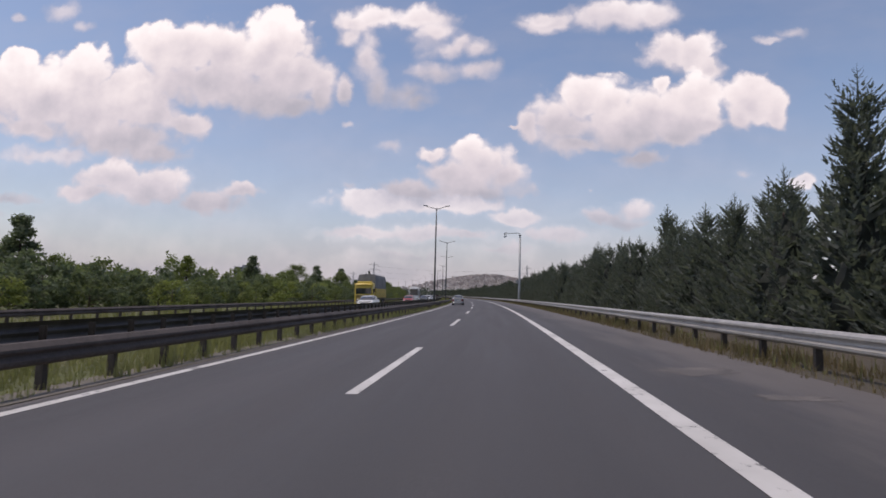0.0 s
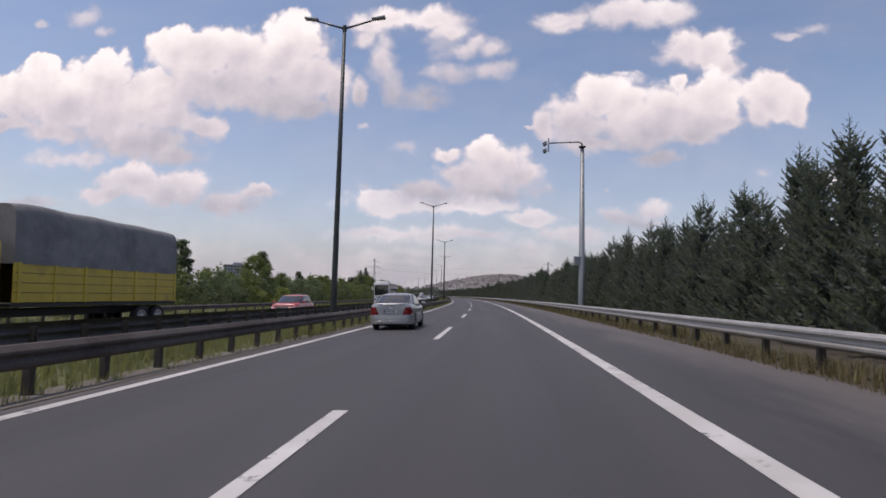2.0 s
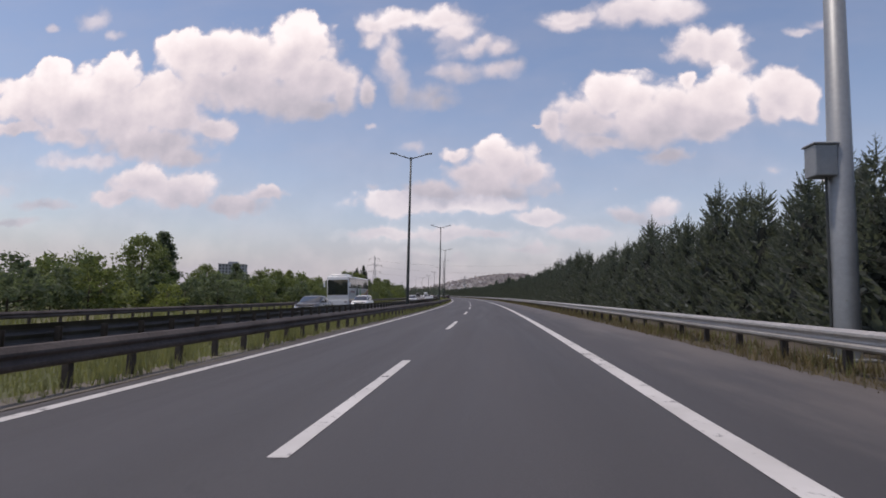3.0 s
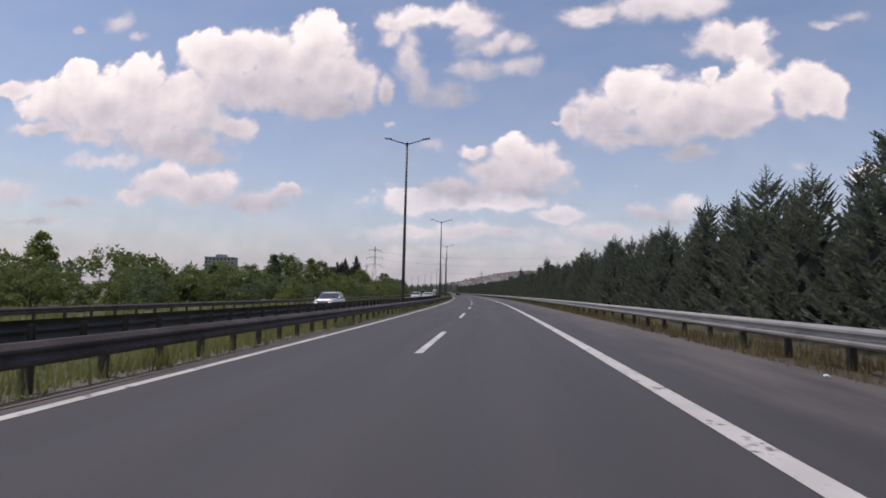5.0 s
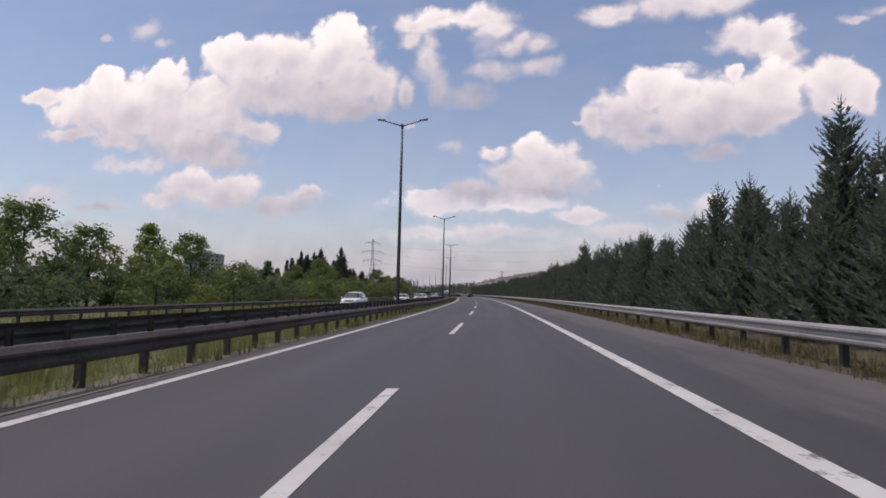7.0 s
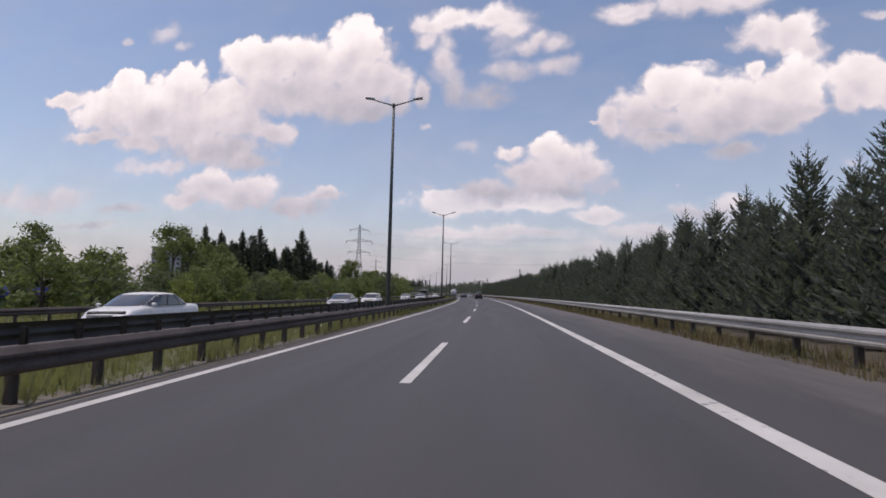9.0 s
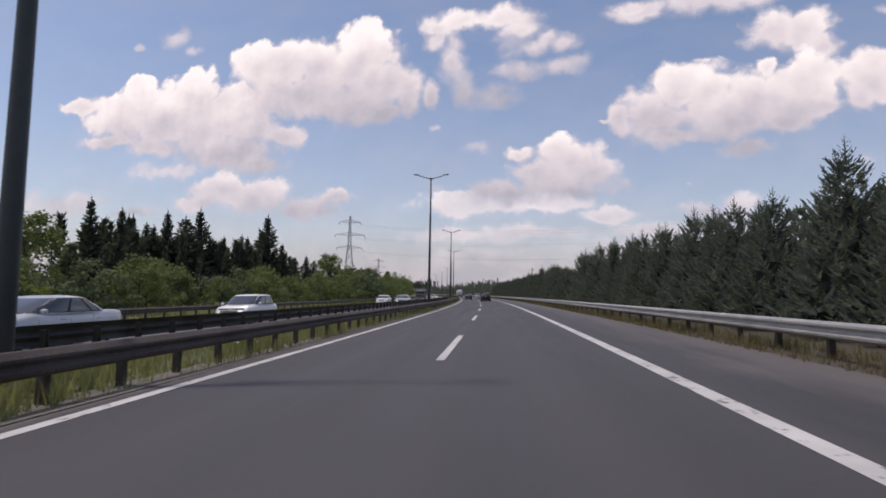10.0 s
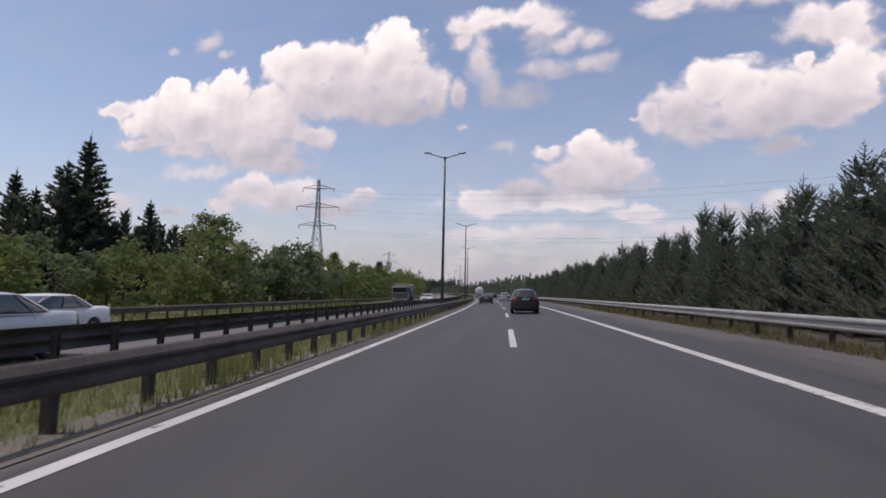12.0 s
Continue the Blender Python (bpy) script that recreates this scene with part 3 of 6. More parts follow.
# ---- traffic camera mast ----
def camera_mast():
    mast = thing("camera_mast", "tall grey tapered mast with traffic cameras on a side arm", "camera mast", stand(104.2, 8.5))
    part("pole", tube([(0, 0, -0.2), (0, 0, 0.4), (0, 0, 12.55)], [0.26, 0.25, 0.14], 14), M_POLE_GREY, mast, smooth=True)
    part("foot_plate", box(0.8, 0.8, 0.05, (0, 0, 0.03), 0.01), M_POLE_GREY, mast)
    part("top_collar", tube([(0, 0, 12.37), (0, 0, 12.45), (0, 0, 12.51)], [0.16, 0.27, 0.27], 12), M_POLE, mast)
    part("arm", tube([(0, 0, 12.45), (-0.05, 0, 12.75), (-0.3, 0, 12.85), (-2.5, 0, 12.75)], [0.07, 0.06, 0.05, 0.045], 8), M_POLE, mast, smooth=True)
    bracket = part("bracket", box(0.08, 0.3, 1.0, (-2.52, 0, 12.6), 0.01), M_POLE_GREY, mast)
    for z in (12.65, 12.1):
        b = bmesh.new()
        bmesh.ops.create_uvsphere(b, u_segments=14, v_segments=8, radius=0.15, matrix=Matrix.Translation((-2.8, 0, z)))
        part("dome_camera", b, M_POLE_GREY, mast, "pale dome camera", True)
        part("camera_hood", tube([(-2.8, 0, z + 0.05), (-2.8, 0, z + 0.25), (-2.8, 0, z + 0.3)], [0.165, 0.15, 0.05], 12), M_GLASSY, mast, smooth=True)
    cab = part("cabinet", box(0.42, 0.4, 0.62, (-0.36, 0, 3.85), 0.02), M_POLE_GREY, mast, "grey equipment cabinet")
    part("cabinet_lid", box(0.48, 0.46, 0.04, (-0.36, 0, 4.18), 0.01), M_POLE_GREY, cab)
    part("conduit", tube([(-0.27, 0, 0.0), (-0.27, 0, 3.55)], 0.025, 6), M_POLE, mast)
    return mast


camera_mast()


# ---- trees ----
def blade(verts, faces, a, way, side, length, width):
    i = len(verts)
    verts += [a - side * width, a + side * width, a + way * length]
    faces.append((i, i + 1, i + 2))


def unit(v):
    return v / (np.linalg.norm(v) + 1e-9)


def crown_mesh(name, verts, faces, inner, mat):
    """Mesh of a crown whose first faces are the core, with shade painted in."""
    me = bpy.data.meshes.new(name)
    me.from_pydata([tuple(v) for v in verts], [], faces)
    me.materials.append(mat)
    me.materials.append(M_TWIG_SHADE)
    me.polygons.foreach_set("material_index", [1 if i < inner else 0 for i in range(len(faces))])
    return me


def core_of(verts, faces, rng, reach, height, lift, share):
    """Thin core of twigs behind the outer foliage, its dark colour painting in the crown's inner shade."""
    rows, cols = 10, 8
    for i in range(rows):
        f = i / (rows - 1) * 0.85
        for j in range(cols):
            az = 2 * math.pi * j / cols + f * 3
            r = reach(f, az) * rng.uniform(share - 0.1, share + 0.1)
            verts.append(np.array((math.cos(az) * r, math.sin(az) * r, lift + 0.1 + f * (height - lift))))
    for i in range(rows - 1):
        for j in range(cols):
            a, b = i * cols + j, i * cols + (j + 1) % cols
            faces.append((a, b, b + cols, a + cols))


def plume(verts, faces, rng, base, way, side, length, shoots, wide, bend):
    """A feathery spray: a curved axis with shoots on both sides that shorten towards the tip, each of three slim blades."""
    lift = np.array((0, 0, 1.0))
    for k in range(shoots):
        t = (k + rng.uniform(0.2, 0.8)) / shoots
        p = base + way * length * t + lift * bend * length * t * t
        axis = unit(way + lift * 2 * bend * t)
        sg = 1 if k % 2 else -1
        long = length * (0.36 * (1 - t) ** 0.8 + 0.16) * rng.uniform(0.75, 1.2)
        w = unit(axis * rng.uniform(0.75, 1.1) + side * sg * (0.8 - 0.45 * t) + rng.normal(size=3) * 0.16)
        face = unit(np.cross(w, axis + rng.normal(size=3) * 0.7))
        blade(verts, faces, p, w, face, long, long * wide)
        for q in (0.4,):
            o = p + w * long * q
            w2 = unit(w + side * sg * rng.uniform(-0.7, 0.5) + lift * rng.uniform(-0.2, 0.6))
            blade(verts, faces, o, w2, unit(np.cross(w2, rng.normal(size=3))), long * rng.uniform(0.36, 0.55), long * wide * 0.62)
    tip = base + way * length + lift * bend * length
    w = unit(way + lift * 2 * bend)
    blade(verts, faces, tip - w * 0.12 * length, w, side, length * 0.26, length * wide * 0.3)


def cypress_mesh(name, seed, height, radius, plumes, mat, slim=0.75, lift=0.05, shoots=10, wide=0.19):
    """Crown of a blue-green cypress: overlapping plumes that sweep outwards and up, to a pointed leader."""
    rng = np.random.default_rng(seed)
    verts, faces = [], []
    lump = rng.uniform(0.72, 1.16, 40)

    def reach(f, az):
        return radius * min(1.0, (f + 0.16) / 0.24) * ((1 - f) ** slim * 0.97 + 0.03) * lump[int((az * 1.3 + f * 23) * 3.1) % 40]

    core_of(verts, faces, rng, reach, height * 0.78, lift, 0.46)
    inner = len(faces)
    for k in range(plumes):
        f = ((k + rng.uniform(0, 1)) / plumes) ** 1.05 * 0.9
        az = k * 2.399 + rng.uniform(-0.5, 0.5)
        out = np.array((math.cos(az), math.sin(az), 0.0))
        side = np.array((-out[1], out[0], 0.0))
        r = reach(f, az)
        size = (0.36 + 0.54 * (r / radius)) * rng.uniform(0.7, 1.3) * height / 5.2
        climb = rng.uniform(0.3, 0.75) + 0.5 * f
        way = unit(out + side * rng.uniform(-0.5, 0.5) + np.array((0, 0, climb)))
        start = max(0.08, r - size * 0.72)
        z = lift + f * (height * 0.97 - lift) - size * 0.3
        base = out * start + np.array((0, 0, max(0.06, z)))
        flat = unit(side + np.array((0, 0, rng.uniform(-0.45, 0.45))))
        plume(verts, faces, rng, base, way, flat, size, shoots if size > 0.42 else shoots - 3, wide, rng.uniform(0.05, 0.3))
    # pointed leader with short rising shoots
    for k in range(20):
        z, az = height * (0.79 + 0.01 * k), k * 2.4
        way = unit(np.array((math.cos(az) * 0.75, math.sin(az) * 0.75, 0.7)))
        plume(verts, faces, rng, np.array((0, 0, z)), way, np.array((-math.sin(az), math.cos(az), 0)), 0.095 * height * (1.05 - 0.045 * k), 5, 0.18, 0.15)
    for side in ((1.0, 0, 0), (0, 1.0, 0)):
        blade(verts, faces, np.array((0, 0, height * 0.86)), np.array((0.03, 0.02, 1.0)), np.array(side), height * 0.155, 0.006 * height)
    return crown_mesh(name, verts, faces, inner, mat)


def conifer_mesh(name, seed, height, radius, branches, mat, lift=0.1, up=0.2, curl=0.35, tuft=0.55, slim=0.7, twigs=8, blades=6, wide=0.1):
    """Crown of a fir: branches round a stem, each curving upwards and carrying tufts of needles."""
    rng = np.random.default_rng(seed)
    verts, faces = [], []
    lump = rng.uniform(0.72, 1.15, 40)

    def reach(f, az):
        return radius * min(1.0, (f + 0.1) / 0.2) * ((1 - f) ** slim * 0.97 + 0.03) * lump[int((az * 1.3 + f * 23) * 3.1) % 40]

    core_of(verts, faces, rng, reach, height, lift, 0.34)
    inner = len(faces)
    for k in range(branches):
        f = ((k + rng.uniform(0, 1)) / branches) ** 1.15 * 0.97
        az = k * 2.399 + rng.uniform(-0.4, 0.4)
        r = reach(f, az) * rng.uniform(0.82, 1.18) * (1.0 if f < 0.8 else 1 - (f - 0.8) * 2.2)
        out = np.array((math.cos(az), math.sin(az), 0.0))
        side0 = np.array((-out[1], out[0], 0.0))
        z0 = lift + f * (height * 0.96 - lift) - up * r * 0.5
        sway = rng.uniform(-0.18, 0.18)
        size = tuft * (0.45 + 0.55 * min(1.0, r / radius * 1.2))
        for q in range(twigs):
            t = 0.32 + 0.68 * (q + rng.uniform(0, 0.9)) / twigs
            p = out * r * t + side0 * r * sway * t * t + np.array((0, 0, max(0.05, z0 + up * r * t + curl * r * t * t)))
            along = unit(out + np.array((0, 0, up + 2 * curl * t)))
            turn = rng.uniform(-1.1, 1.1) * (1.15 - 0.75 * t)
            way = unit(along + side0 * turn + np.array((0, 0, rng.uniform(-0.15, 0.35))))
            length = size * rng.uniform(0.7, 1.25)
            for n in range(blades):
                w2 = unit(way + rng.normal(size=3) * 0.42)
                o = p + way * length * (0.62 * n / blades - 0.2)
                sd = unit(np.cross(w2, rng.normal(size=3)))
                blade(verts, faces, o, w2, sd, length * rng.uniform(0.45, 0.75), length * wide * rng.uniform(0.7, 1.3))
    # pointed leader with short shoots
    for k in range(26):
        z = height * (0.82 + 0.0062 * k)
        az = k * 2.4
        w2 = unit(np.array((math.cos(az) * 0.6, math.sin(az) * 0.6, 0.62)))
        blade(verts, faces, np.array((0, 0, z)), w2, np.array((-math.sin(az), math.cos(az), 0)), 0.065 * height * (1.05 - 0.033 * k), 0.007 * height)
    blade(verts, faces, np.array((0, 0, height * 0.86)), np.array((0.03, 0.02, 1.0)), np.array((1.0, 0, 0)), height * 0.16, 0.006 * height)
    blade(verts, faces, np.array((0, 0, height * 0.86)), np.array((0.0, 0.03, 1.0)), np.array((0, 1.0, 0)), height * 0.15, 0.006 * height)
    return crown_mesh(name, verts, faces, inner, mat)


def broadleaf_mesh(name, seed, height, radius, clumps, leaves, mat, lift=1.0, leaf=0.2, shape=1.0):
    """Crown of many leaf clumps at the ends of limbs, with gaps. Returns the mesh and the limb ends."""
    rng = np.random.default_rng(seed)
    verts, faces, ends = [], [], []
    for k in range(clumps):
        f = rng.uniform(0, 1) ** 0.85
        az = k * 2.399 + rng.uniform(-0.5, 0.5)
        wide = radius * (math.sin(math.pi * min(1, 0.12 + 0.86 * f)) ** 0.6 * (1 - 0.35 * f * shape))
        r = wide * rng.uniform(0.25, 1.0) ** 0.6
        c = np.array((math.cos(az) * r, math.sin(az) * r, lift + f * (height - lift) * 0.95))
        ends.append(c)
        size = rng.uniform(0.42, 0.8) * radius * 0.42
        for q in range(leaves):
            d = rng.normal(size=3)
            d /= np.linalg.norm(d)
            p = c + d * size * rng.uniform(0.35, 1.05) * np.array((1, 1, 0.85))
            a = rng.normal(size=3)
            a[2] = a[2] * 0.6 - 0.15
            a = unit(a)
            b = unit(np.cross(a, d + 0.01))
            s = leaf * rng.uniform(0.6, 1.3)
            i = len(verts)
            verts += [p, p + a * s * 0.5 + b * s * 0.33, p + a * s, p + a * s * 0.5 - b * s * 0.33]
            faces.append((i, i + 1, i + 2, i + 3))
    me = bpy.data.meshes.new(name)
    me.from_pydata([tuple(v) for v in verts], [], faces)
    me.materials.append(mat)
    return me, ends


def tree_thing(name, label, crown_mesh, trunk_bm, category="tree", group=""):
    t = thing(name, label, category, group=group)
    part("trunk", trunk_bm, M_BARK, t, smooth=True)
    c = new("crown", crown_mesh)
    c.parent = t
    return t


def trunk_of(height, radius, ends=(), limbs=6):
    bm = tube([(0, 0, -0.2), (0.03, 0, height * 0.3), (0.0, 0.05, height * 0.72)], [radius, radius * 0.75, radius * 0.25], 7)
    for e in list(ends)[:limbs * 3:3]:
        z0 = min(e[2] * 0.55, height * 0.6)
        mid = Vector((e[0] * 0.45, e[1] * 0.45, z0 + (e[2] - z0) * 0.4))
        tube([(0, 0, z0), mid, tuple(e)], [radius * 0.42, radius * 0.26, radius * 0.08], 5, bm)
    return bm


# hedge row of cypresses on the right verge
CYPRESS = []
for k in range(6):
    h = 5.2
    crown = cypress_mesh("crown", 20 + k, h, 1.95 - 0.05 * k, 245, M_CONIFER, slim=(0.8, 1.0, 0.9, 0.75, 1.1, 0.85)[k])
    CYPRESS.append((h, crown))
TALL = []
for k in range(2):
    TALL.append((7.4, cypress_mesh("crown", 40 + k, 7.4, 2.1, 260, M_CONIFER, slim=1.15)))
cypress_protos = []
for i, (h, crown) in enumerate(CYPRESS + TALL):
    label = "tall blue-green cypress standing above the roadside row" if i >= 6 else "dense blue-green cypress in the roadside row"
    cypress_protos.append(tree_thing("cypress", label, crown, trunk_of(h, 0.13), group="cypresses along the shoulder"))
TALL_AT = [(15.0, 7.1), (31.1, 6.2), (76.6, 6.7), (79.5, 6.0), (146.6, 6.7), (237.6, 7.6), (245.5, 6.7), (279.5, 6.9), (364.0, 5.7), (421.2, 6.6), (458.0, 6.0)]
spots = []
s = -9.0
while s < 545:
    if not 381.0 < s < 391.5 and all(abs(s - a) > 0.8 for a, _ in TALL_AT):
        spots.append((s, random.uniform(4.6, 5.65) + (0.3 if s > 360 else 0), None))
    s += random.uniform(1.35, 1.9)
spots += [(a, h, 1) for a, h in TALL_AT]
used = set()
for s, h, tall in spots:
    i = 6 + random.randrange(2) if tall else random.randrange(6)
    base = TALL[0][0] if tall else CYPRESS[0][0]
    k = h / base * 1.02
    m = stand(s, 10.75 + random.uniform(-0.35, 0.45), 0, random.uniform(0, 360), k)
    if i in used:
        copy_thing(cypress_protos[i], m)
    else:
        cypress_protos[i].matrix_world = m
        used.add(i)
# rear row and far run of the hedge, one mass
def far_hedge(name, s0, s1, step, d0, d1, heights, mat, label, tris=55, seed=3):
    rng = np.random.default_rng(seed)
    verts, faces = [], []
    s = s0
    while s < s1:
        h, r = rng.uniform(*heights), rng.uniform(1.5, 2.2)
        o = np.array(spot(s, rng.uniform(d0, d1)))
        for k in range(tris):
            f = rng.uniform(0, 1)
            az = rng.uniform(0, 6.283)
            rr = r * ((1 - f) ** 0.75 + 0.03) * rng.uniform(0.6, 1.05)
            out = np.array((math.cos(az), math.sin(az), 0))
            blade(verts, faces, o + out * rr * 0.6 + np.array((0, 0, f * h)), unit(out * 0.6 + np.array((0, 0, 0.75))), np.array((-out[1], out[0], 0)), h * 0.1, h * 0.022)
        s += step * rng.uniform(0.7, 1.3)
    ob = mesh_object(name, verts, faces, mat, label=label, kind="stuff")
    return tagged(ob, category="trees")


def far_wood(name, s0, s1, step, d0, d1, heights, mat, label, clumps=9, leaves=46, size=0.6, seed=3):
    """Run of leafy trees as one mass: round crowns of leaf clumps, uneven and with gaps."""
    rng = np.random.default_rng(seed)
    verts, faces = [], []
    s = s0
    while s < s1:
        h = rng.uniform(*heights)
        r = h * rng.uniform(0.3, 0.45)
        o = np.array(spot(s, rng.uniform(d0, d1)))
        for k in range(clumps):
            f = rng.uniform(0.08, 0.92)
            az = rng.uniform(0, 6.283)
            rr = r * math.sin(math.pi * (0.12 + 0.8 * f)) ** 0.6 * rng.uniform(0.2, 0.9)
            c = o + np.array((math.cos(az) * rr, math.sin(az) * rr, f * h))
            ball = h * rng.uniform(0.1, 0.17)
            p = rng.normal(size=(leaves, 3))
            p = c + p / np.linalg.norm(p, axis=1)[:, None] * ball * rng.uniform(0.5, 1.05, (leaves, 1))
            a = rng.normal(size=(leaves, 3)) * size * 0.4
            e = rng.normal(size=(leaves, 3)) * size * 0.4
            for q in range(leaves):
                i = len(verts)
                verts += [p[q], p[q] + a[q], p[q] + e[q]]
                faces.append((i, i + 1, i + 2))
        s += step * rng.uniform(0.6, 1.4)
    ob = mesh_object(name, verts, faces, mat, label=label, kind="stuff")
    return tagged(ob, category="trees")


far_hedge("far_trees", 620, 1500, 2.0, 12.0, 22.0, (6.5, 10.0), M_CONIFER, "distant taller trees where the road bends", 130, 6)
far_hedge("far_cypress_row", 540, 1500, 2.2, 10.5, 13.0, (4.8, 6.6), M_CONIFER, "distant run of the roadside cypress row", 120)
far_hedge("rear_cypress_row", -10, 384, 1.5, 12.4, 14.2, (3.9, 4.8), M_CONIFER, "second line of cypresses behind the roadside row", 220, 5)
far_hedge("rear_cypress_row_2", 405, 540, 1.5, 12.4, 14.2, (3.9, 4.8), M_CONIFER, "second line of cypresses beyond the gap", 220, 7)

# broad-leaved trees beyond the oncoming carriageway
BROAD = []
for k, (mat, lab) in enumerate(((M_LEAF, "green broad-leaved tree beyond the oncoming carriageway"), (M_LEAF_PALE, "young pale green tree beyond the oncoming carriageway"),
                                (M_LEAF, "spreading green tree beyond the oncoming carriageway"), (M_LEAF_GREY, "slender grey-green tree beyond the oncoming carriageway"))):
    h = 8.0
    crown, ends = broadleaf_mesh("crown", 60 + k, h, (3.0, 2.2, 3.4, 2.0)[k], 70, 76, mat, lift=0.6, leaf=0.27, shape=(1.0, 1.4, 0.8, 1.5)[k])
    BROAD.append([tree_thing("tree", lab, crown, trunk_of(h, 0.16, ends), group="trees beyond the oncoming carriageway"), False])


def plant(protos, i, m):
    ob, placed = protos[i]
    if placed:
        return copy_thing(ob, m)
    ob.matrix_world = m
    protos[i][1] = True
    return ob


LEFT_TREES = [(24, 7.5), (40, 7.6), (46, 4.7), (69, 6.4), (78, 7.5), (88, 8.2), (95, 6.2), (103, 6.4), (111, 8.1), (121, 7.2), (129, 8.8), (138, 6.0), (149, 8.4),
              (155, 9.4), (166, 6.0), (173, 6.6), (182, 9.1), (191, 6.3), (200, 8.0), (213, 5.4), (220, 5.8), (230, 5.5), (242, 6.2), (254, 8.7), (263.5, 9.5),
              (272, 8.4), (280.5, 11.4), (290, 9.6), (303, 7.0), (315, 7.4), (327, 11.4), (338, 7.0)]
LEFT_TREES_2 = [(349.5, 10.1), (360.6, 8.8), (366, 6.5), (444, 6.0), (456, 12.4), (470, 9.2), (478, 11.4), (495, 10.4), (512, 13.5), (530, 11.6), (548, 10.6), (565, 12.4), (590, 11.6), (615, 10.8), (640, 12.4),
                (-8, 6.5), (8, 6.0), (57, 5.2)]
for s, h in LEFT_TREES + LEFT_TREES_2:
    plant(BROAD, random.randrange(4), stand(s, -35 + random.uniform(-1.2, 1.2), 0, random.uniform(0, 360), h / 8.0))

# tall dark firs further back
FIRS = []
for k in range(3):
    crown = conifer_mesh("crown", 80 + k, 16.0, (4.4, 5.2, 3.8)[k], 165, M_CONIFER_DARK, lift=0.4, up=0.12, curl=0.16, tuft=1.25, slim=(0.95, 0.7, 1.1)[k], twigs=7, blades=6, wide=0.12)
    FIRS.append([tree_thing("fir_tree", "tall dark fir with a pointed top behind the bushes", crown, trunk_of(16, 0.25), group="dark firs"), False])
for s, h in [(388, 14), (394, 15.5), (399.3, 15.2), (403.5, 14), (408.4, 17.4), (413.6, 15), (420.5, 17.4), (426, 13), (430, 15), (436, 13), (443, 13.2), (448.3, 17.6), (452, 19.0), (398.2, 15.0), (467.5, 14.4),
             (459, 12), (467, 13.8), (475, 12.5), (486, 12), (500, 13), (520, 14), (545, 13), (575, 14), (610, 13), (391, 10), (397, 11), (402, 11.5), (406, 12), (411, 10.5), (416.5, 12), (423.5, 11), (428, 11), (433, 10), (439, 11), (446, 12), (455, 11), (463, 10)]:
    plant(FIRS, random.randrange(3), stand(s, -51 + random.uniform(-1, 1), 0, random.uniform(0, 360), h / 16.0))

# bushes in front of the trees
BUSHES = []
for k, mat in enumerate((M_LEAF, M_LEAF_PALE, M_LEAF_GREY)):
    crown, ends = broadleaf_mesh("crown", 90 + k, 3.0, 2.0, 30, 54, mat, lift=0.2, leaf=0.22, shape=0.5)
    BUSHES.append([tree_thing("bush", ("leafy green bush", "pale green bush", "dull green bush")[k] + " behind the far guard rail", crown, trunk_of(2.6, 0.07, ends, 4), "bush",
                              "bushes behind the far rail"), False])
s = 8.0
while s < 560:
    big = 1.9 if 440 < s < 470 else 1.15 if 380 < s < 434 else 1.45 if s >= 434 else 1.0
    plant(BUSHES, random.choice((0, 0, 1, 2, 2)), stand(s, random.uniform(-32, -26), 0, random.uniform(0, 360), random.uniform(0.75, 1.45) * big))
    s += random.uniform(2.6, 4.8)
far_wood("far_left_wood", 560, 1500, 4.0, -40, -26, (8, 12.5), M_LEAF, "distant wood along the oncoming carriageway", 10, 30, 1.1, 8)
far_wood("undergrowth", -30, 384, 1.5, -36, -30, (2.2, 4.2), M_LEAF_GREY, "dense undergrowth between the trees beyond the oncoming carriageway", 8, 40, 0.5, 14)
far_wood("rear_left_wood", -30, 345, 2.4, -46, -36, (3.8, 6.4), M_LEAF, "trees behind the first row beyond the oncoming carriageway", 11, 48, 0.62, 9)
far_wood("rear_left_wood_2", 452, 640, 3.0, -46, -36, (4.0, 7.0), M_LEAF, "trees behind the bushes beyond the firs", 11, 48, 0.62, 11)
far_hedge("fir_undergrowth", 384, 475, 0.8, -58, -46, (6.5, 11.5), M_CONIFER_DARK, "dark young firs filling the stand below the tall tops", 260, 12)
far_hedge("wood_across_the_bend", 1300, 1700, 1.2, -30, 60, (18, 26), M_CONIFER_DARK, "dark wood where the road bends away", 110, 10)

# leafy trees and bushes at the gap in the cypress row
for s, d, h, i in ((397.5, 11.3, 6.0, 0), (400.5, 12.2, 5.6, 2), (229.0, 12.3, 6.1, 0), (247.5, 12.6, 6.4, 3), (224.5, 12.6, 5.7, 0)):
    plant(BROAD, i, stand(s, d, 0, random.uniform(0, 360), h / 8.0))
for s, d, k in ((385.0, 11.2, 0.75), (387.3, 12.0, 0.7), (389.6, 11.5, 0.6), (387, 15, 0.75), (391, 16, 0.7), (397, 18, 0.75), (382, 16, 1.0)):
    plant(BUSHES, random.choice((1, 2)), stand(s, d, 0, random.uniform(0, 360), k))


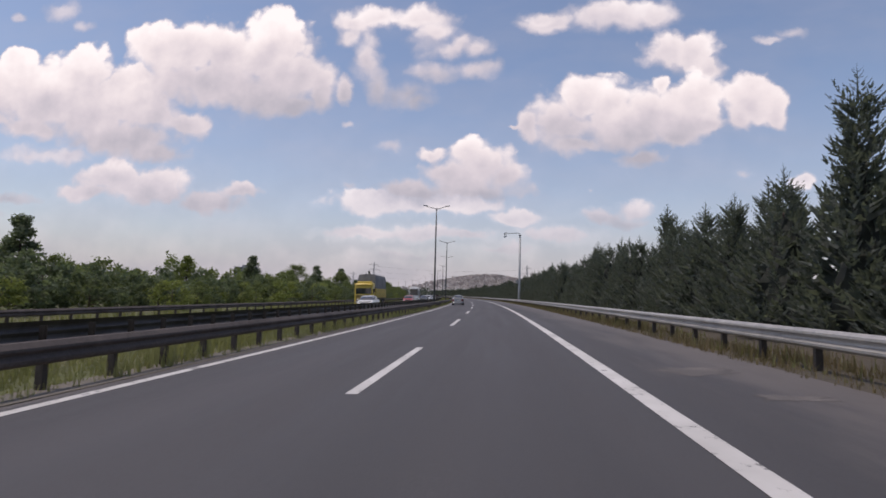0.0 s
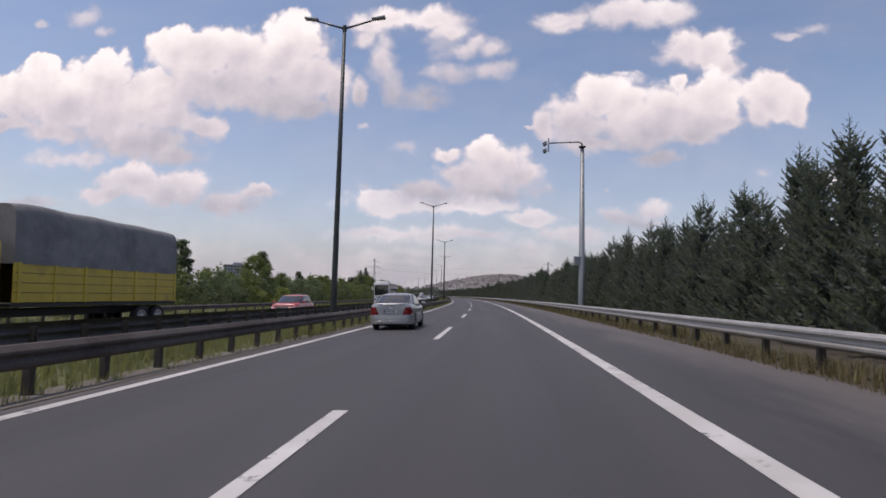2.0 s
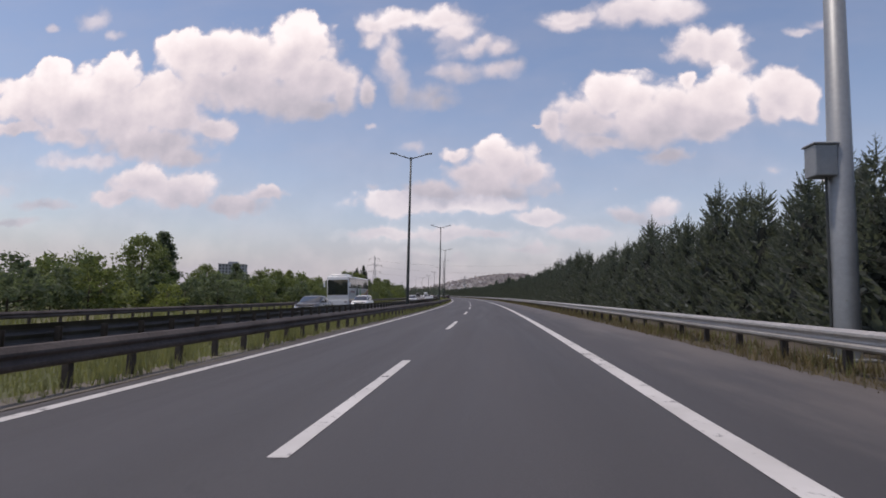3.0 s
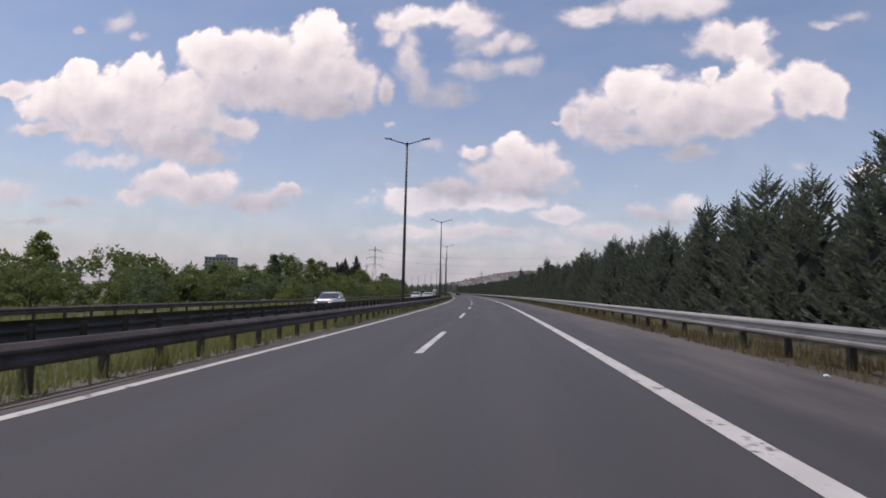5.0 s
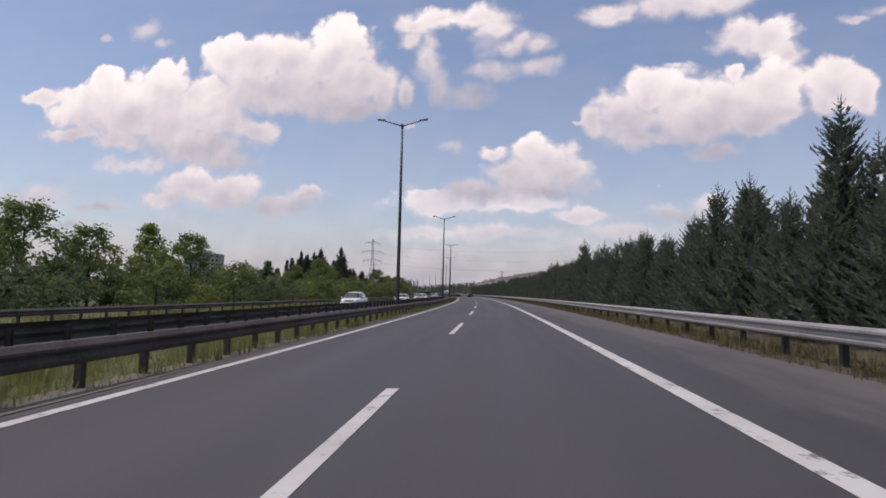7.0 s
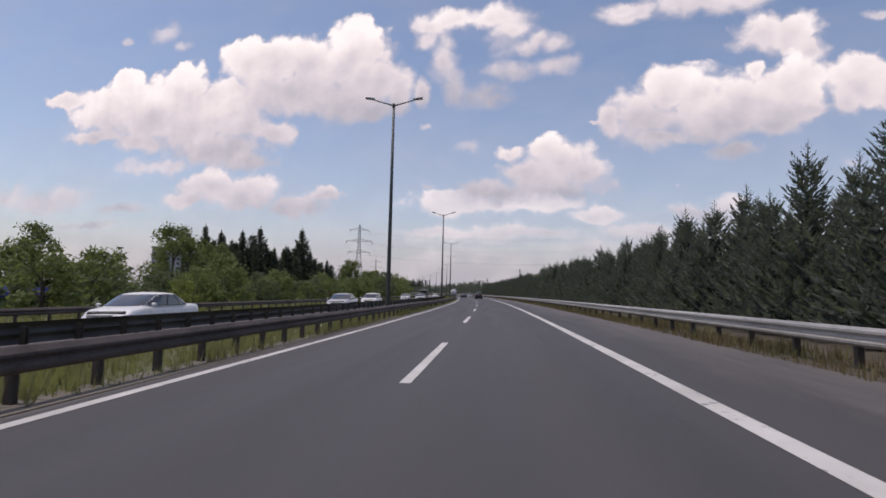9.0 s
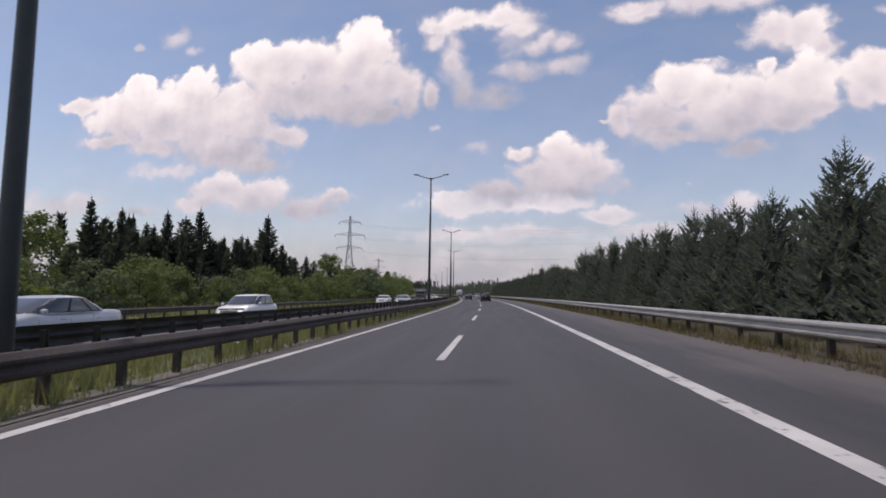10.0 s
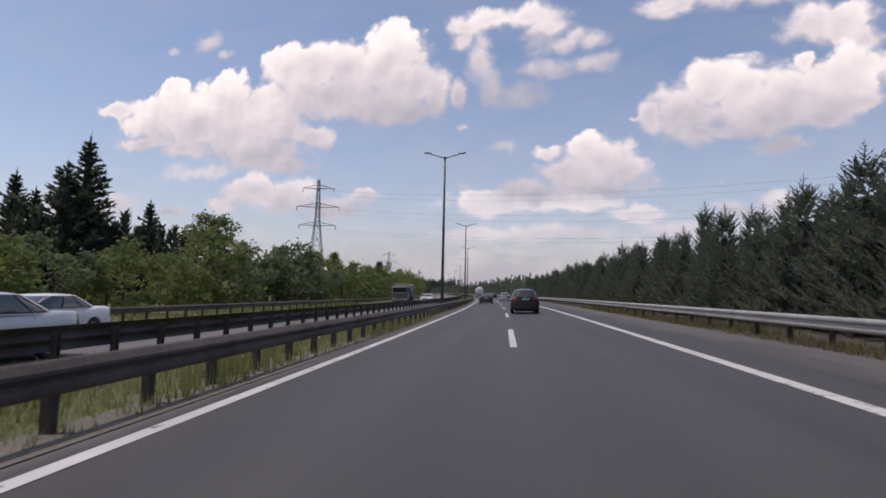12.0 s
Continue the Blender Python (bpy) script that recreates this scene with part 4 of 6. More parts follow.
# ---- grass ----
def grass(name, s0, s1, d0, d1, per_m2, mat, label, tall=(0.12, 0.35), seed=1, flowers=0, thick=None):
    rng = np.random.default_rng(seed)
    verts, faces = [], []
    n = int((s1 - s0) * abs(d1 - d0) * per_m2)
    th_all = rng.uniform(s0, s1, n)
    d_all = rng.uniform(d0, d1, n)
    hs = np.interp(th_all, LINE_S, LINE_H)
    xs = np.interp(th_all, LINE_S, LINE_X) + d_all * np.cos(hs)
    ys = np.interp(th_all, LINE_S, LINE_Y) + d_all * np.sin(hs)
    for k in range(n):
        z = road_z(d_all[k]) - 0.03
        big = 0.6 + 0.8 * (0.5 + 0.5 * math.sin(th_all[k] * 0.7 + 3 * math.sin(th_all[k] * 0.13) + d_all[k] * 2))
        for q in range(3):
            a = rng.uniform(0, 6.283)
            h = rng.uniform(*tall) * big
            lean = rng.uniform(0.05, 0.55) * h
            w = 0.006 + h * 0.026
            i = len(verts)
            ox, oy = xs[k] + rng.uniform(-0.06, 0.06), ys[k] + rng.uniform(-0.06, 0.06)
            ca, sa = math.cos(a), math.sin(a)
            verts += [(ox - sa * w, oy + ca * w, z), (ox + sa * w, oy - ca * w, z), (ox + ca * lean, oy + sa * lean, z + h)]
            faces.append((i, i + 1, i + 2))
    ob = mesh_object(name, verts, faces, mat, label=label, kind="stuff")
    return tagged(ob, category="grass")


grass("median_grass", -6, 420, -7.8, -4.18, 42, M_GRASS, "green grass under the median guard rails", seed=1)
grass("far_median_grass", 420, 620, -7.8, -4.25, 6, M_GRASS, "green grass further along the median", seed=4, tall=(0.15, 0.4))
grass("verge_grass", -2, 440, 6.75, 8.2, 46, M_GRASS_DRY, "dry yellowish grass along the shoulder", seed=2, tall=(0.08, 0.3))
grass("verge_weeds", -2, 440, 7.0, 8.6, 9, M_GRASS, "green weeds among the dry grass of the verge", seed=6, tall=(0.12, 0.34))
grass("outer_grass", 10, 470, -23.5, -20.2, 5, M_GRASS, "long grass behind the far guard rail", seed=3, tall=(0.25, 0.8))
flowers = bmesh.new()
for k in range(170):
    p = spot(random.uniform(250, 420), random.uniform(-7.4, -4.4), random.uniform(0.12, 0.38))
    bmesh.ops.create_icosphere(flowers, subdivisions=1, radius=random.uniform(0.012, 0.028), matrix=Matrix.Translation(p))
me = bpy.data.meshes.new("flowers")
flowers.to_mesh(me)
flowers.free()
me.materials.append(M_FLOWER)
tagged(new("flowers", me), "small white flowers scattered in the median grass", "flowers", kind="stuff")


# ---- litter ----
def litter(s, d, size, seed):
    bm = bmesh.new()
    bmesh.ops.create_icosphere(bm, subdivisions=2, radius=size)
    rng = random.Random(seed)
    for v in bm.verts:
        v.co *= rng.uniform(0.6, 1.25)
        v.co.z = v.co.z * 0.55 + size * 0.5
    me = bpy.data.meshes.new("crumpled_paper")
    bm.to_mesh(me)
    bm.free()
    me.materials.append(M_FLOWER)
    ob = tagged(new("crumpled_paper", me), "crumpled scrap of white paper lying on the verge", "litter", "litter on the verge")
    ob.matrix_world = stand(s, d)


for k, (s, d, size) in enumerate(((156.4, 7.2, 0.06), (149.6, 7.1, 0.05), (165.6, 6.6, 0.05), (213.0, -4.3, 0.07))):
    litter(s, d, size, k)


# ---- vehicles ----
def car_paint(name, colour, metal=0.0, rough=0.32):
    return material(name, colour, rough, metal=metal, vary=0.05, scale=1.5, coat=0.6, grain=0.04, grain_scale=40)


def glass_material():
    """Dark tinted car glass that mirrors the sky."""
    m = bpy.data.materials.new("tinted_car_glass")
    m.use_nodes = True
    b = m.node_tree.nodes["Principled BSDF"]
    n = Nodes(m.node_tree)
    b.inputs["Base Color"].default_value = (0.02, 0.024, 0.027, 1)
    b.inputs["Roughness"].default_value = 0.03
    b.inputs["Specular IOR Level"].default_value = 0.8
    b.inputs["Coat Weight"].default_value = 0.6
    b.inputs["Coat Roughness"].default_value = 0.02
    b.inputs["Coat IOR"].default_value = 1.5
    return m


M_SILVER = car_paint("silver_car_paint", (0.42, 0.42, 0.418), 0.55, 0.35)
M_DARK_PAINT = car_paint("dark_grey_car_paint", (0.03, 0.032, 0.036), 0.3, 0.3)
M_BLACK_PAINT = car_paint("black_car_paint", (0.014, 0.014, 0.016), 0.1, 0.25)
M_WHITE_PAINT = car_paint("white_car_paint", (0.72, 0.72, 0.7))
M_RED_PAINT = car_paint("red_car_paint", (0.42, 0.035, 0.03))
M_PALE_SILVER = car_paint("pale_silver_car_paint", (0.5, 0.51, 0.52), 0.4)
M_GLASS = glass_material()
M_TYRE = material("tyre_rubber", (0.022, 0.022, 0.023), 0.8, vary=0.3, scale=8, bump=0.1)
M_BLACK = material("black_plastic", (0.018, 0.018, 0.019), 0.55, vary=0.3, scale=9)
M_RIM = material("silver_hubcap", (0.42, 0.42, 0.43), 0.35, metal=0.6, vary=0.12, scale=8)
M_CHROME = material("bright_chrome", (0.7, 0.7, 0.72), 0.14, metal=1.0, vary=0.05)
M_TAIL = material("red_tail_lamp", (0.2, 0.01, 0.014), 0.12, vary=0.25, scale=9, coat=0.8)
M_AMBER = material("amber_lamp", (0.3, 0.05, 0.025), 0.15, vary=0.2, scale=9, coat=0.6)
M_HEAD = material("clear_head_lamp", (0.65, 0.67, 0.7), 0.08, metal=0.6, vary=0.2, scale=12, coat=1.0)
M_PLATE = material("white_number_plate", (0.68, 0.68, 0.66), 0.45, vary=0.06)
M_PLATE_INK = material("plate_ink", (0.02, 0.02, 0.022), 0.6, vary=0.05)
M_PLATE_BLUE = material("plate_blue_band", (0.02, 0.07, 0.3), 0.5, vary=0.05)


def grid_part(name, rows, mat, parent, label="", smooth=True):
    """One sheet through rows of points."""
    n = len(rows[0])
    verts = [p for r in rows for p in r]
    faces = [(i * n + j, i * n + j + 1, (i + 1) * n + j + 1, (i + 1) * n + j) for i in range(len(rows) - 1) for j in range(n - 1)]
    return mesh_object(name, verts, faces, mat, parent, label, smooth)


def wheel_parts(parent, x, y, r, out, width=0.2):
    """A wheel whose face looks to side out (+1 right)."""
    w = new("wheel")
    w.parent = parent
    w.location = (x, y, r)

    def lathe(profile, seg=28):
        bm = bmesh.new()
        rings = [[bm.verts.new((out * px, pr * math.cos(a), pr * math.sin(a))) for a in (2 * math.pi * k / seg for k in range(seg))] for px, pr in profile]
        for a, b in zip(rings, rings[1:]):
            for k in range(seg):
                bm.faces.new((a[k], a[(k + 1) % seg], b[(k + 1) % seg], b[k]))
        return bm, rings
    h = width / 2
    bm, _ = lathe([(-h, r * 0.62), (-h, r * 0.92), (-h * 0.8, r * 0.985), (-h * 0.3, r), (h * 0.3, r), (h * 0.8, r * 0.985), (h, r * 0.93), (h * 0.98, r * 0.7), (h * 0.8, r * 0.64)])
    part("tyre", bm, M_TYRE, w, smooth=True)
    bm, rings = lathe([(h * 0.8, r * 0.65), (h * 0.92, r * 0.62), (h * 0.7, r * 0.55), (h * 0.78, r * 0.3), (h * 0.86, r * 0.14), (h * 0.92, r * 0.06)])
    bm.faces.new(rings[-1])
    part("rim", bm, M_RIM, w, "silver hubcap with seven spokes", True)
    holes = bmesh.new()
    for k in range(7):
        a = 2 * math.pi * k / 7
        pts = []
        for q in range(10):
            b = 2 * math.pi * q / 10
            rr, aa = r * (0.43 + 0.1 * math.cos(b)), a + 0.2 * math.sin(b) * (1 + 0.25 * math.cos(b))
            pts.append(holes.verts.new((out * (h * 0.86), rr * math.cos(aa), rr * math.sin(aa))))
        holes.faces.new(pts)
    part("rim_openings", holes, M_BLACK, w)
    return w


def car(name, label, paint, pose_, L=4.5, W=1.74, H=1.47, belt=0.98, deck=1.05, hood=0.95, nose=0.7, tail_drop=0.02, glass=(0.62, 1.42, 2.6, 3.5),
        roof_w=0.73, wheel=0.315, axles=(0.95, 3.6), sill=0.2, lamp=(0.66, 0.95), trunk=0.7, plate_z=0.78, rails=False, detail=True, group="", bumper=None, hatch=False):
    """A car with its rear bumper at y = 0 and its nose at y = L. glass: rear glass foot, roof rear, roof front, windscreen foot."""
    c = thing(name, label, "car", pose_, group)
    half = W / 2
    r0, r1, f1, f0 = glass
    bumper = bumper or paint

    def plan(y):
        e = 0.5
        if y < e:
            return half * (0.73 + 0.27 * max(0, 1 - ((e - y) / e) ** 2.4) ** (1 / 2.4))
        if y > L - 0.9:
            return half * (0.66 + 0.34 * math.sqrt(max(0, 1 - ((y - L + 0.9) / 0.9) ** 2)))
        return half

    def top(y):
        return float(np.interp(y, [0, 0.06, trunk, trunk + 0.3, f0 - 0.2, f0 + 0.1, (f0 + L) / 2, L - 0.35, L - 0.08, L],
                               [deck - tail_drop - 0.05, deck - tail_drop, deck, belt + 0.02, belt, hood, hood - 0.05, nose + 0.08, nose, nose - 0.1]))

    def bottom(y):
        z = sill + 0.05 * max(0, 1 - y / 0.5) + 0.04 * max(0, (y - L + 0.5) / 0.5)
        for a in axles:
            k = (wheel * 1.17) ** 2 - (y - a) ** 2
            if k > 0:
                z = max(z, wheel + math.sqrt(k))
        return z

    SECTION = [(0.8, 0.0), (0.93, 0.0), (0.985, 0.1), (1.0, 0.3), (1.0, 0.52), (0.985, 0.72), (0.955, 0.88), (0.9, 0.965), (0.8, 1.0), (0.45, 1.02), (0.0, 1.03)]

    def width_at(y, z):
        f = (z - sill) / (top(y) - sill)
        return plan(y) * float(np.interp(f, [q for _, q in SECTION[1:]], [x for x, _ in SECTION[1:]]))

    ys = sorted({round(v, 4) for v in [0, 0.015, 0.05] + [0.1 * k for k in range(1, int(L * 10))] + [L - 0.05, L - 0.015, L]
                 + [a + wheel * 1.17 * math.cos(math.pi * k / 12) for a in axles for k in range(13)]})
    rows = []
    for y in ys:
        zt, zb = top(y), bottom(y)
        halfrow = []
        for fx, fz in SECTION:
            z = sill + fz * (zt - sill)
            if z < zb:
                z, fx = zb, (0.8 if fz == 0 and fx < 0.9 else width_at(y, zb) / plan(y))
            halfrow.append((plan(y) * fx, y, z))
        rows.append([(-x, q, z) for x, q, z in halfrow] + [(x, q, z) for x, q, z in reversed(halfrow[:-1])])
    body = grid_part("body", rows, paint, c)
    me = body.data
    bm = bmesh.new()
    bm.from_mesh(me)
    for flag in (0.0, L):
        ring = sorted((v for v in bm.verts if abs(v.co.y - flag) < 1e-4), key=lambda v: v.index)
        try:
            bm.faces.new(ring)
        except ValueError:
            pass
    bmesh.ops.recalc_face_normals(bm, faces=bm.faces)
    bm.to_mesh(me)
    bm.free()
    me.set_sharp_from_angle(angle=radians(38))
    # dark underside and wheel housings
    part("underbody", box(W * 0.72, L * 0.9, top(L / 2) - 0.2 - 0.12, (0, L / 2, (top(L / 2) - 0.2 + 0.16) / 2 + 0.03), 0.04), M_BLACK, c)
    # cabin
    z0, z1 = belt - 0.02, H - 0.07
    w0, w1 = half * 0.93, half * roof_w / 0.6 * 0.7

    ROUND = 4.5  # how square the cabin is, seen from above

    def cab(side, t, h, off=0.0):
        yr, yf = r0 + (r1 - r0) * h, f0 + (f1 - f0) * h
        w = w0 + (w1 - w0) * (h ** 1.25)
        z = z0 + (z1 - z0) * (1 - (1 - h) ** 1.12)
        if side in "LR":
            x = w * (1 - abs(2 * t - 1) ** ROUND) ** (1 / ROUND) + off
            return (x if side == "R" else -x, yr + (yf - yr) * t, z + off * 0.3)
        x = (2 * t - 1) * w
        bow = (yf - yr) / 2 * (1 - (1 - abs(2 * t - 1) ** ROUND) ** (1 / ROUND))
        return (x, yr + bow - off, z + off * 0.6) if side == "B" else (x, yf - bow + off, z + off * 0.6)

    def panel(name_, side, ta, tb, ha, hb, off, mat, parent, label_="", slant=(0, 0)):
        rr = []
        for i in range(9):
            h = ha + (hb - ha) * i / 8
            a, b = ta + slant[0] * i / 8, tb + slant[1] * i / 8
            rr.append([cab(side, a + (b - a) * j / 10, h, off) for j in range(11)])
        return grid_part(name_, rr, mat, parent, label_)

    cv, cf = [], []
    around, tiers = 64, 9

    def rim(k, h, inset=1.0, rise=0.0):
        """Point k round the cabin at height h."""
        a = 2 * math.pi * k / around
        yr, yf = r0 + (r1 - r0) * h, f0 + (f1 - f0) * h
        x = math.copysign(abs(math.cos(a)) ** (2 / ROUND), math.cos(a)) * (w0 + (w1 - w0) * h ** 1.25) * inset
        y = (yr + yf) / 2 + math.copysign(abs(math.sin(a)) ** (2 / ROUND), math.sin(a)) * (yf - yr) / 2 * inset
        return (x, y, z0 + (z1 - z0) * (1 - (1 - h) ** 1.12) + rise)

    for i in range(tiers):
        cv += [rim(k, i / (tiers - 1)) for k in range(around)]
    for inset in (0.96, 0.88, 0.74, 0.5, 0.25):
        cv += [rim(k, 1.0, inset, 0.075 * (1 - inset ** 3.2)) for k in range(around)]
        tiers += 1
    for i in range(tiers - 1):
        cf += [(i * around + k, i * around + (k + 1) % around, (i + 1) * around + (k + 1) % around, (i + 1) * around + k) for k in range(around)]
    cf.append(tuple((tiers - 1) * around + k for k in range(around)))
    cabin = mesh_object("cabin", cv, cf, paint, c, smooth=True)
    bm = bmesh.new()
    bm.from_mesh(cabin.data)
    bmesh.ops.remove_doubles(bm, verts=bm.verts, dist=0.002)
    bmesh.ops.recalc_face_normals(bm, faces=bm.faces)
    bm.to_mesh(cabin.data)
    bm.free()
    rear = panel("rear_window", "B", 0.06, 0.94, 0.1, 0.93, 0.006, M_BLACK, c, "black-edged rear window")
    panel("pane", "B", 0.085, 0.915, 0.13, 0.9, 0.01, M_GLASS, rear, "dark tinted glass")
    front = panel("windscreen", "F", 0.05, 0.95, 0.06, 0.95, 0.006, M_BLACK, c, "black-edged windscreen")
    panel("pane", "F", 0.075, 0.925, 0.09, 0.92, 0.01, M_GLASS, front, "dark tinted glass")
    for side in "LR":
        frame_ = panel("side_window", side, 0.13, 0.955, 0.07, 0.95, 0.006, M_BLACK, c, "black window surround", slant=(0.05, -0.07))
        panel("pane", side, 0.17, 0.28, 0.13, 0.86, 0.011, M_GLASS, frame_, slant=(0.07, 0.015))
        panel("pane", side, 0.295, 0.555, 0.12, 0.91, 0.011, M_GLASS, frame_, slant=(0.05, 0.0))
        panel("pane", side, 0.59, 0.935, 0.12, 0.91, 0.011, M_GLASS, frame_, slant=(0.0, -0.06))

    def wrap(name_, front_end, x_in, y_out, za, zb, off, mat, parent, label_="", side=0, taper=0.0):
        """A sheet that follows the body round a corner (side +-1) or the whole end (side 0)."""
        rr = []
        for i in range(9):
            z = za + (zb - za) * i / 8
            y_end = y_out * (1 - taper * i / 8)
            bulge = off * (0.35 + 0.65 * math.sin(math.pi * min(1, 0.25 + 0.6 * i / 8))) if off > 0.015 else off
            x_mid = x_in[0] + (x_in[1] - x_in[0]) * i / 8 if isinstance(x_in, tuple) else x_in
            arc = []
            for k in range(15):
                y = y_end * (1 - k / 14) ** 1.8
                yy = L - y if front_end else y
                arc.append((width_at(yy, z) + bulge * min(1.0, (y_end - y) / 0.12 + (1 if side else 0)), yy, z))
            arc.append((x_mid, (L + bulge) if front_end else -bulge, z))
            arc[-2] = (arc[-2][0] - 0.01, (L + bulge) if front_end else -bulge, z)
            if side == 0:
                rr.append(arc[:-1] + [(-x, y, z_) for x, y, z_ in reversed(arc[:-1])])
            else:
                rr.append([(side * x, y, z_) for x, y, z_ in arc])
        return grid_part(name_, rr, mat, parent, label_)

    wrap("rear_bumper", False, 0, axles[0] - wheel * 1.17 - 0.03, bottom(0.02), lamp[0] - 0.03, 0.024, bumper, c)
    wrap("bumper_ledge", False, 0, axles[0] - wheel * 1.17 - 0.03, lamp[0] - 0.034, lamp[0] - 0.004, 0.018, bumper, c)
    wrap("bumper_crease", False, 0, axles[0] - wheel * 1.17 - 0.05, bottom(0.02) + 0.09, bottom(0.02) + 0.115, 0.03, bumper, c)
    wrap("front_bumper", True, 0, 0.5, bottom(L - 0.02), nose - 0.12, 0.03, bumper, c)
    for sg in (-1, 1):
        t = wrap("tail_lamp", False, (half * 0.55, half * 0.68) if not hatch else half * 0.6, 0.22, lamp[0], lamp[1], 0.012, M_TAIL, c, "red tail lamp cluster", sg, taper=0.45)
        if detail:
            for q in range(2):
                disc = bmesh.new()
                bmesh.ops.create_circle(disc, cap_ends=True, segments=14, radius=0.036,
                                        matrix=Matrix.Translation((sg * (half * 0.65 + q * 0.06), -0.016, (lamp[0] + lamp[1]) / 2 - 0.01)) @ Matrix.Rotation(math.pi / 2, 4, "X"))
                part("reflector", disc, M_AMBER, t, "amber round reflector")
        wrap("head_lamp", True, half * 0.5, 0.42, nose - 0.11, nose + 0.03, 0.014, M_HEAD, c, "clear head lamp", sg)
        mirror = box(0.17, 0.1, 0.12, (sg * (half + 0.09), f0 - 0.42, belt + 0.06), 0.04, 2)
        mo = part("door_mirror", mirror, paint, c, smooth=True)
        part("mirror_foot", box(0.12, 0.05, 0.05, (sg * (half - 0.02), f0 - 0.4, belt + 0.03), 0.01), M_BLACK, mo)
        for a in axles:
            wheel_parts(c, sg * (half - 0.115), a, wheel, sg)
        if detail:
            for hy in (r0 + 0.72, (r0 + f0) / 2 + 0.42):
                z = belt - 0.16
                part("door_handle", box(0.035, 0.19, 0.035, (sg * (width_at(hy, z) + 0.012), hy, z), 0.012, 2), paint, c)
            for ya, yb in ((axles[0] + 0.48, (r0 + f0) / 2 + 0.16), ((r0 + f0) / 2 + 0.2, axles[1] - 0.46)):
                part("side_moulding", box(0.02, yb - ya, 0.045, (sg * (half + 0.004), (ya + yb) / 2, 0.56), 0.008), paint, c, "body-coloured rubbing strip")
            for sy, za, zb in ((axles[0] + 0.42, 0.55, belt - 0.03), ((r0 + f0) / 2 + 0.18, sill + 0.07, belt - 0.03), (axles[1] - 0.34, sill + 0.12, belt - 0.05)):
                rr = []
                for k in range(7):
                    z = za + (zb - za) * k / 6
                    yy = sy + (0.1 * (1 - k / 6) if sy < 2 else 0)
                    x = width_at(yy, z) + 0.003
                    rr.append([(sg * x, yy - 0.005, z), (sg * x, yy + 0.005, z)])
                grid_part("door_gap", rr, M_BLACK, c)
    # plate, trim, badge
    pw, ph = 0.52, 0.115
    y_p = -0.022
    if detail:
        part("plate_recess", box(0.66, 0.012, 0.2, (0, y_p + 0.012, plate_z), 0.005), bumper, c)
    pl = part("number_plate", box(pw, 0.012, ph, (0, y_p - (0 if detail else 0.02), plate_z), 0.003), M_PLATE, c, "white number plate")
    if detail:
        part("blue_band", box(0.045, 0.004, ph - 0.01, (-pw / 2 + 0.03, y_p - 0.008, plate_z)), M_PLATE_BLUE, pl)
        x = -pw / 2 + 0.075
        for wbar in (0.03, 0.03, 0, 0.034, 0.034, 0, 0.03, 0.03, 0.03):
            if wbar:
                part("plate_bar", box(wbar, 0.004, 0.07, (x + wbar / 2, y_p - 0.008, plate_z + 0.006)), M_PLATE_INK, pl)
                x += wbar + 0.018
            else:
                x += 0.026
        part("trunk_trim", box(0.78, 0.03, 0.035, (0, y_p - 0.006, plate_z + 0.115), 0.01, 2), bumper, c)
        badge = bmesh.new()
        bmesh.ops.create_uvsphere(badge, u_segments=14, v_segments=8, radius=1, matrix=Matrix.Translation((0, y_p - 0.014, plate_z + 0.13)) @ Matrix.Diagonal((0.06, 0.012, 0.042, 1)))
        part("badge", badge, M_CHROME, c, "plain oval chrome badge", True)
        part("model_lettering", box(0.16, 0.004, 0.016, (half * 0.46, -0.006, deck - 0.09)), M_CHROME, c)
        if not hatch:
            lip = []
            for k in range(13):
                x = (k / 6 - 1) * half * 0.8
                bow = 0.13 * (k / 6 - 1) ** 4
                lip.append([(x, -0.045 + bow, deck - 0.035), (x, -0.04 + bow, deck - 0.012), (x, 0.02 + bow, deck + 0.012), (x, 0.14, deck + 0.012)])
            grid_part("spoiler_lip", lip, paint, c)
        for sg in (-1, 1):
            rr = [[(sg * x - 0.004, -0.014, z), (sg * x + 0.004, -0.014, z)] for x, z in ((half * 0.54, lamp[0] - 0.02), (half * 0.67, lamp[1]), (half * 0.69, deck - 0.06))]
            grid_part("trunk_gap", rr, M_BLACK, c)
        part("antenna", tube([(0, r1 + 0.18, H - 0.01), (0, r1 + 0.1, H + 0.05), (0, r1 - 0.02, H + 0.12)], [0.02, 0.012, 0.004], 6), M_BLACK, c, "short roof antenna")
        part("exhaust", tube([(half * 0.5, 0.1, 0.2), (half * 0.5, 0.4, 0.2)], 0.026, 8), M_BLACK, c)
    if rails:
        for sg in (-1, 1):
            part("roof_rail", tube([(sg * w1 * 0.88, r1 + 0.05, H - 0.03), (sg * w1 * 0.88, r1 + 0.2, H + 0.06), (sg * w1 * 0.88, f1 - 0.2, H + 0.06), (sg * w1 * 0.88, f1, H - 0.03)], 0.02, 6), M_BLACK, c)
    return c


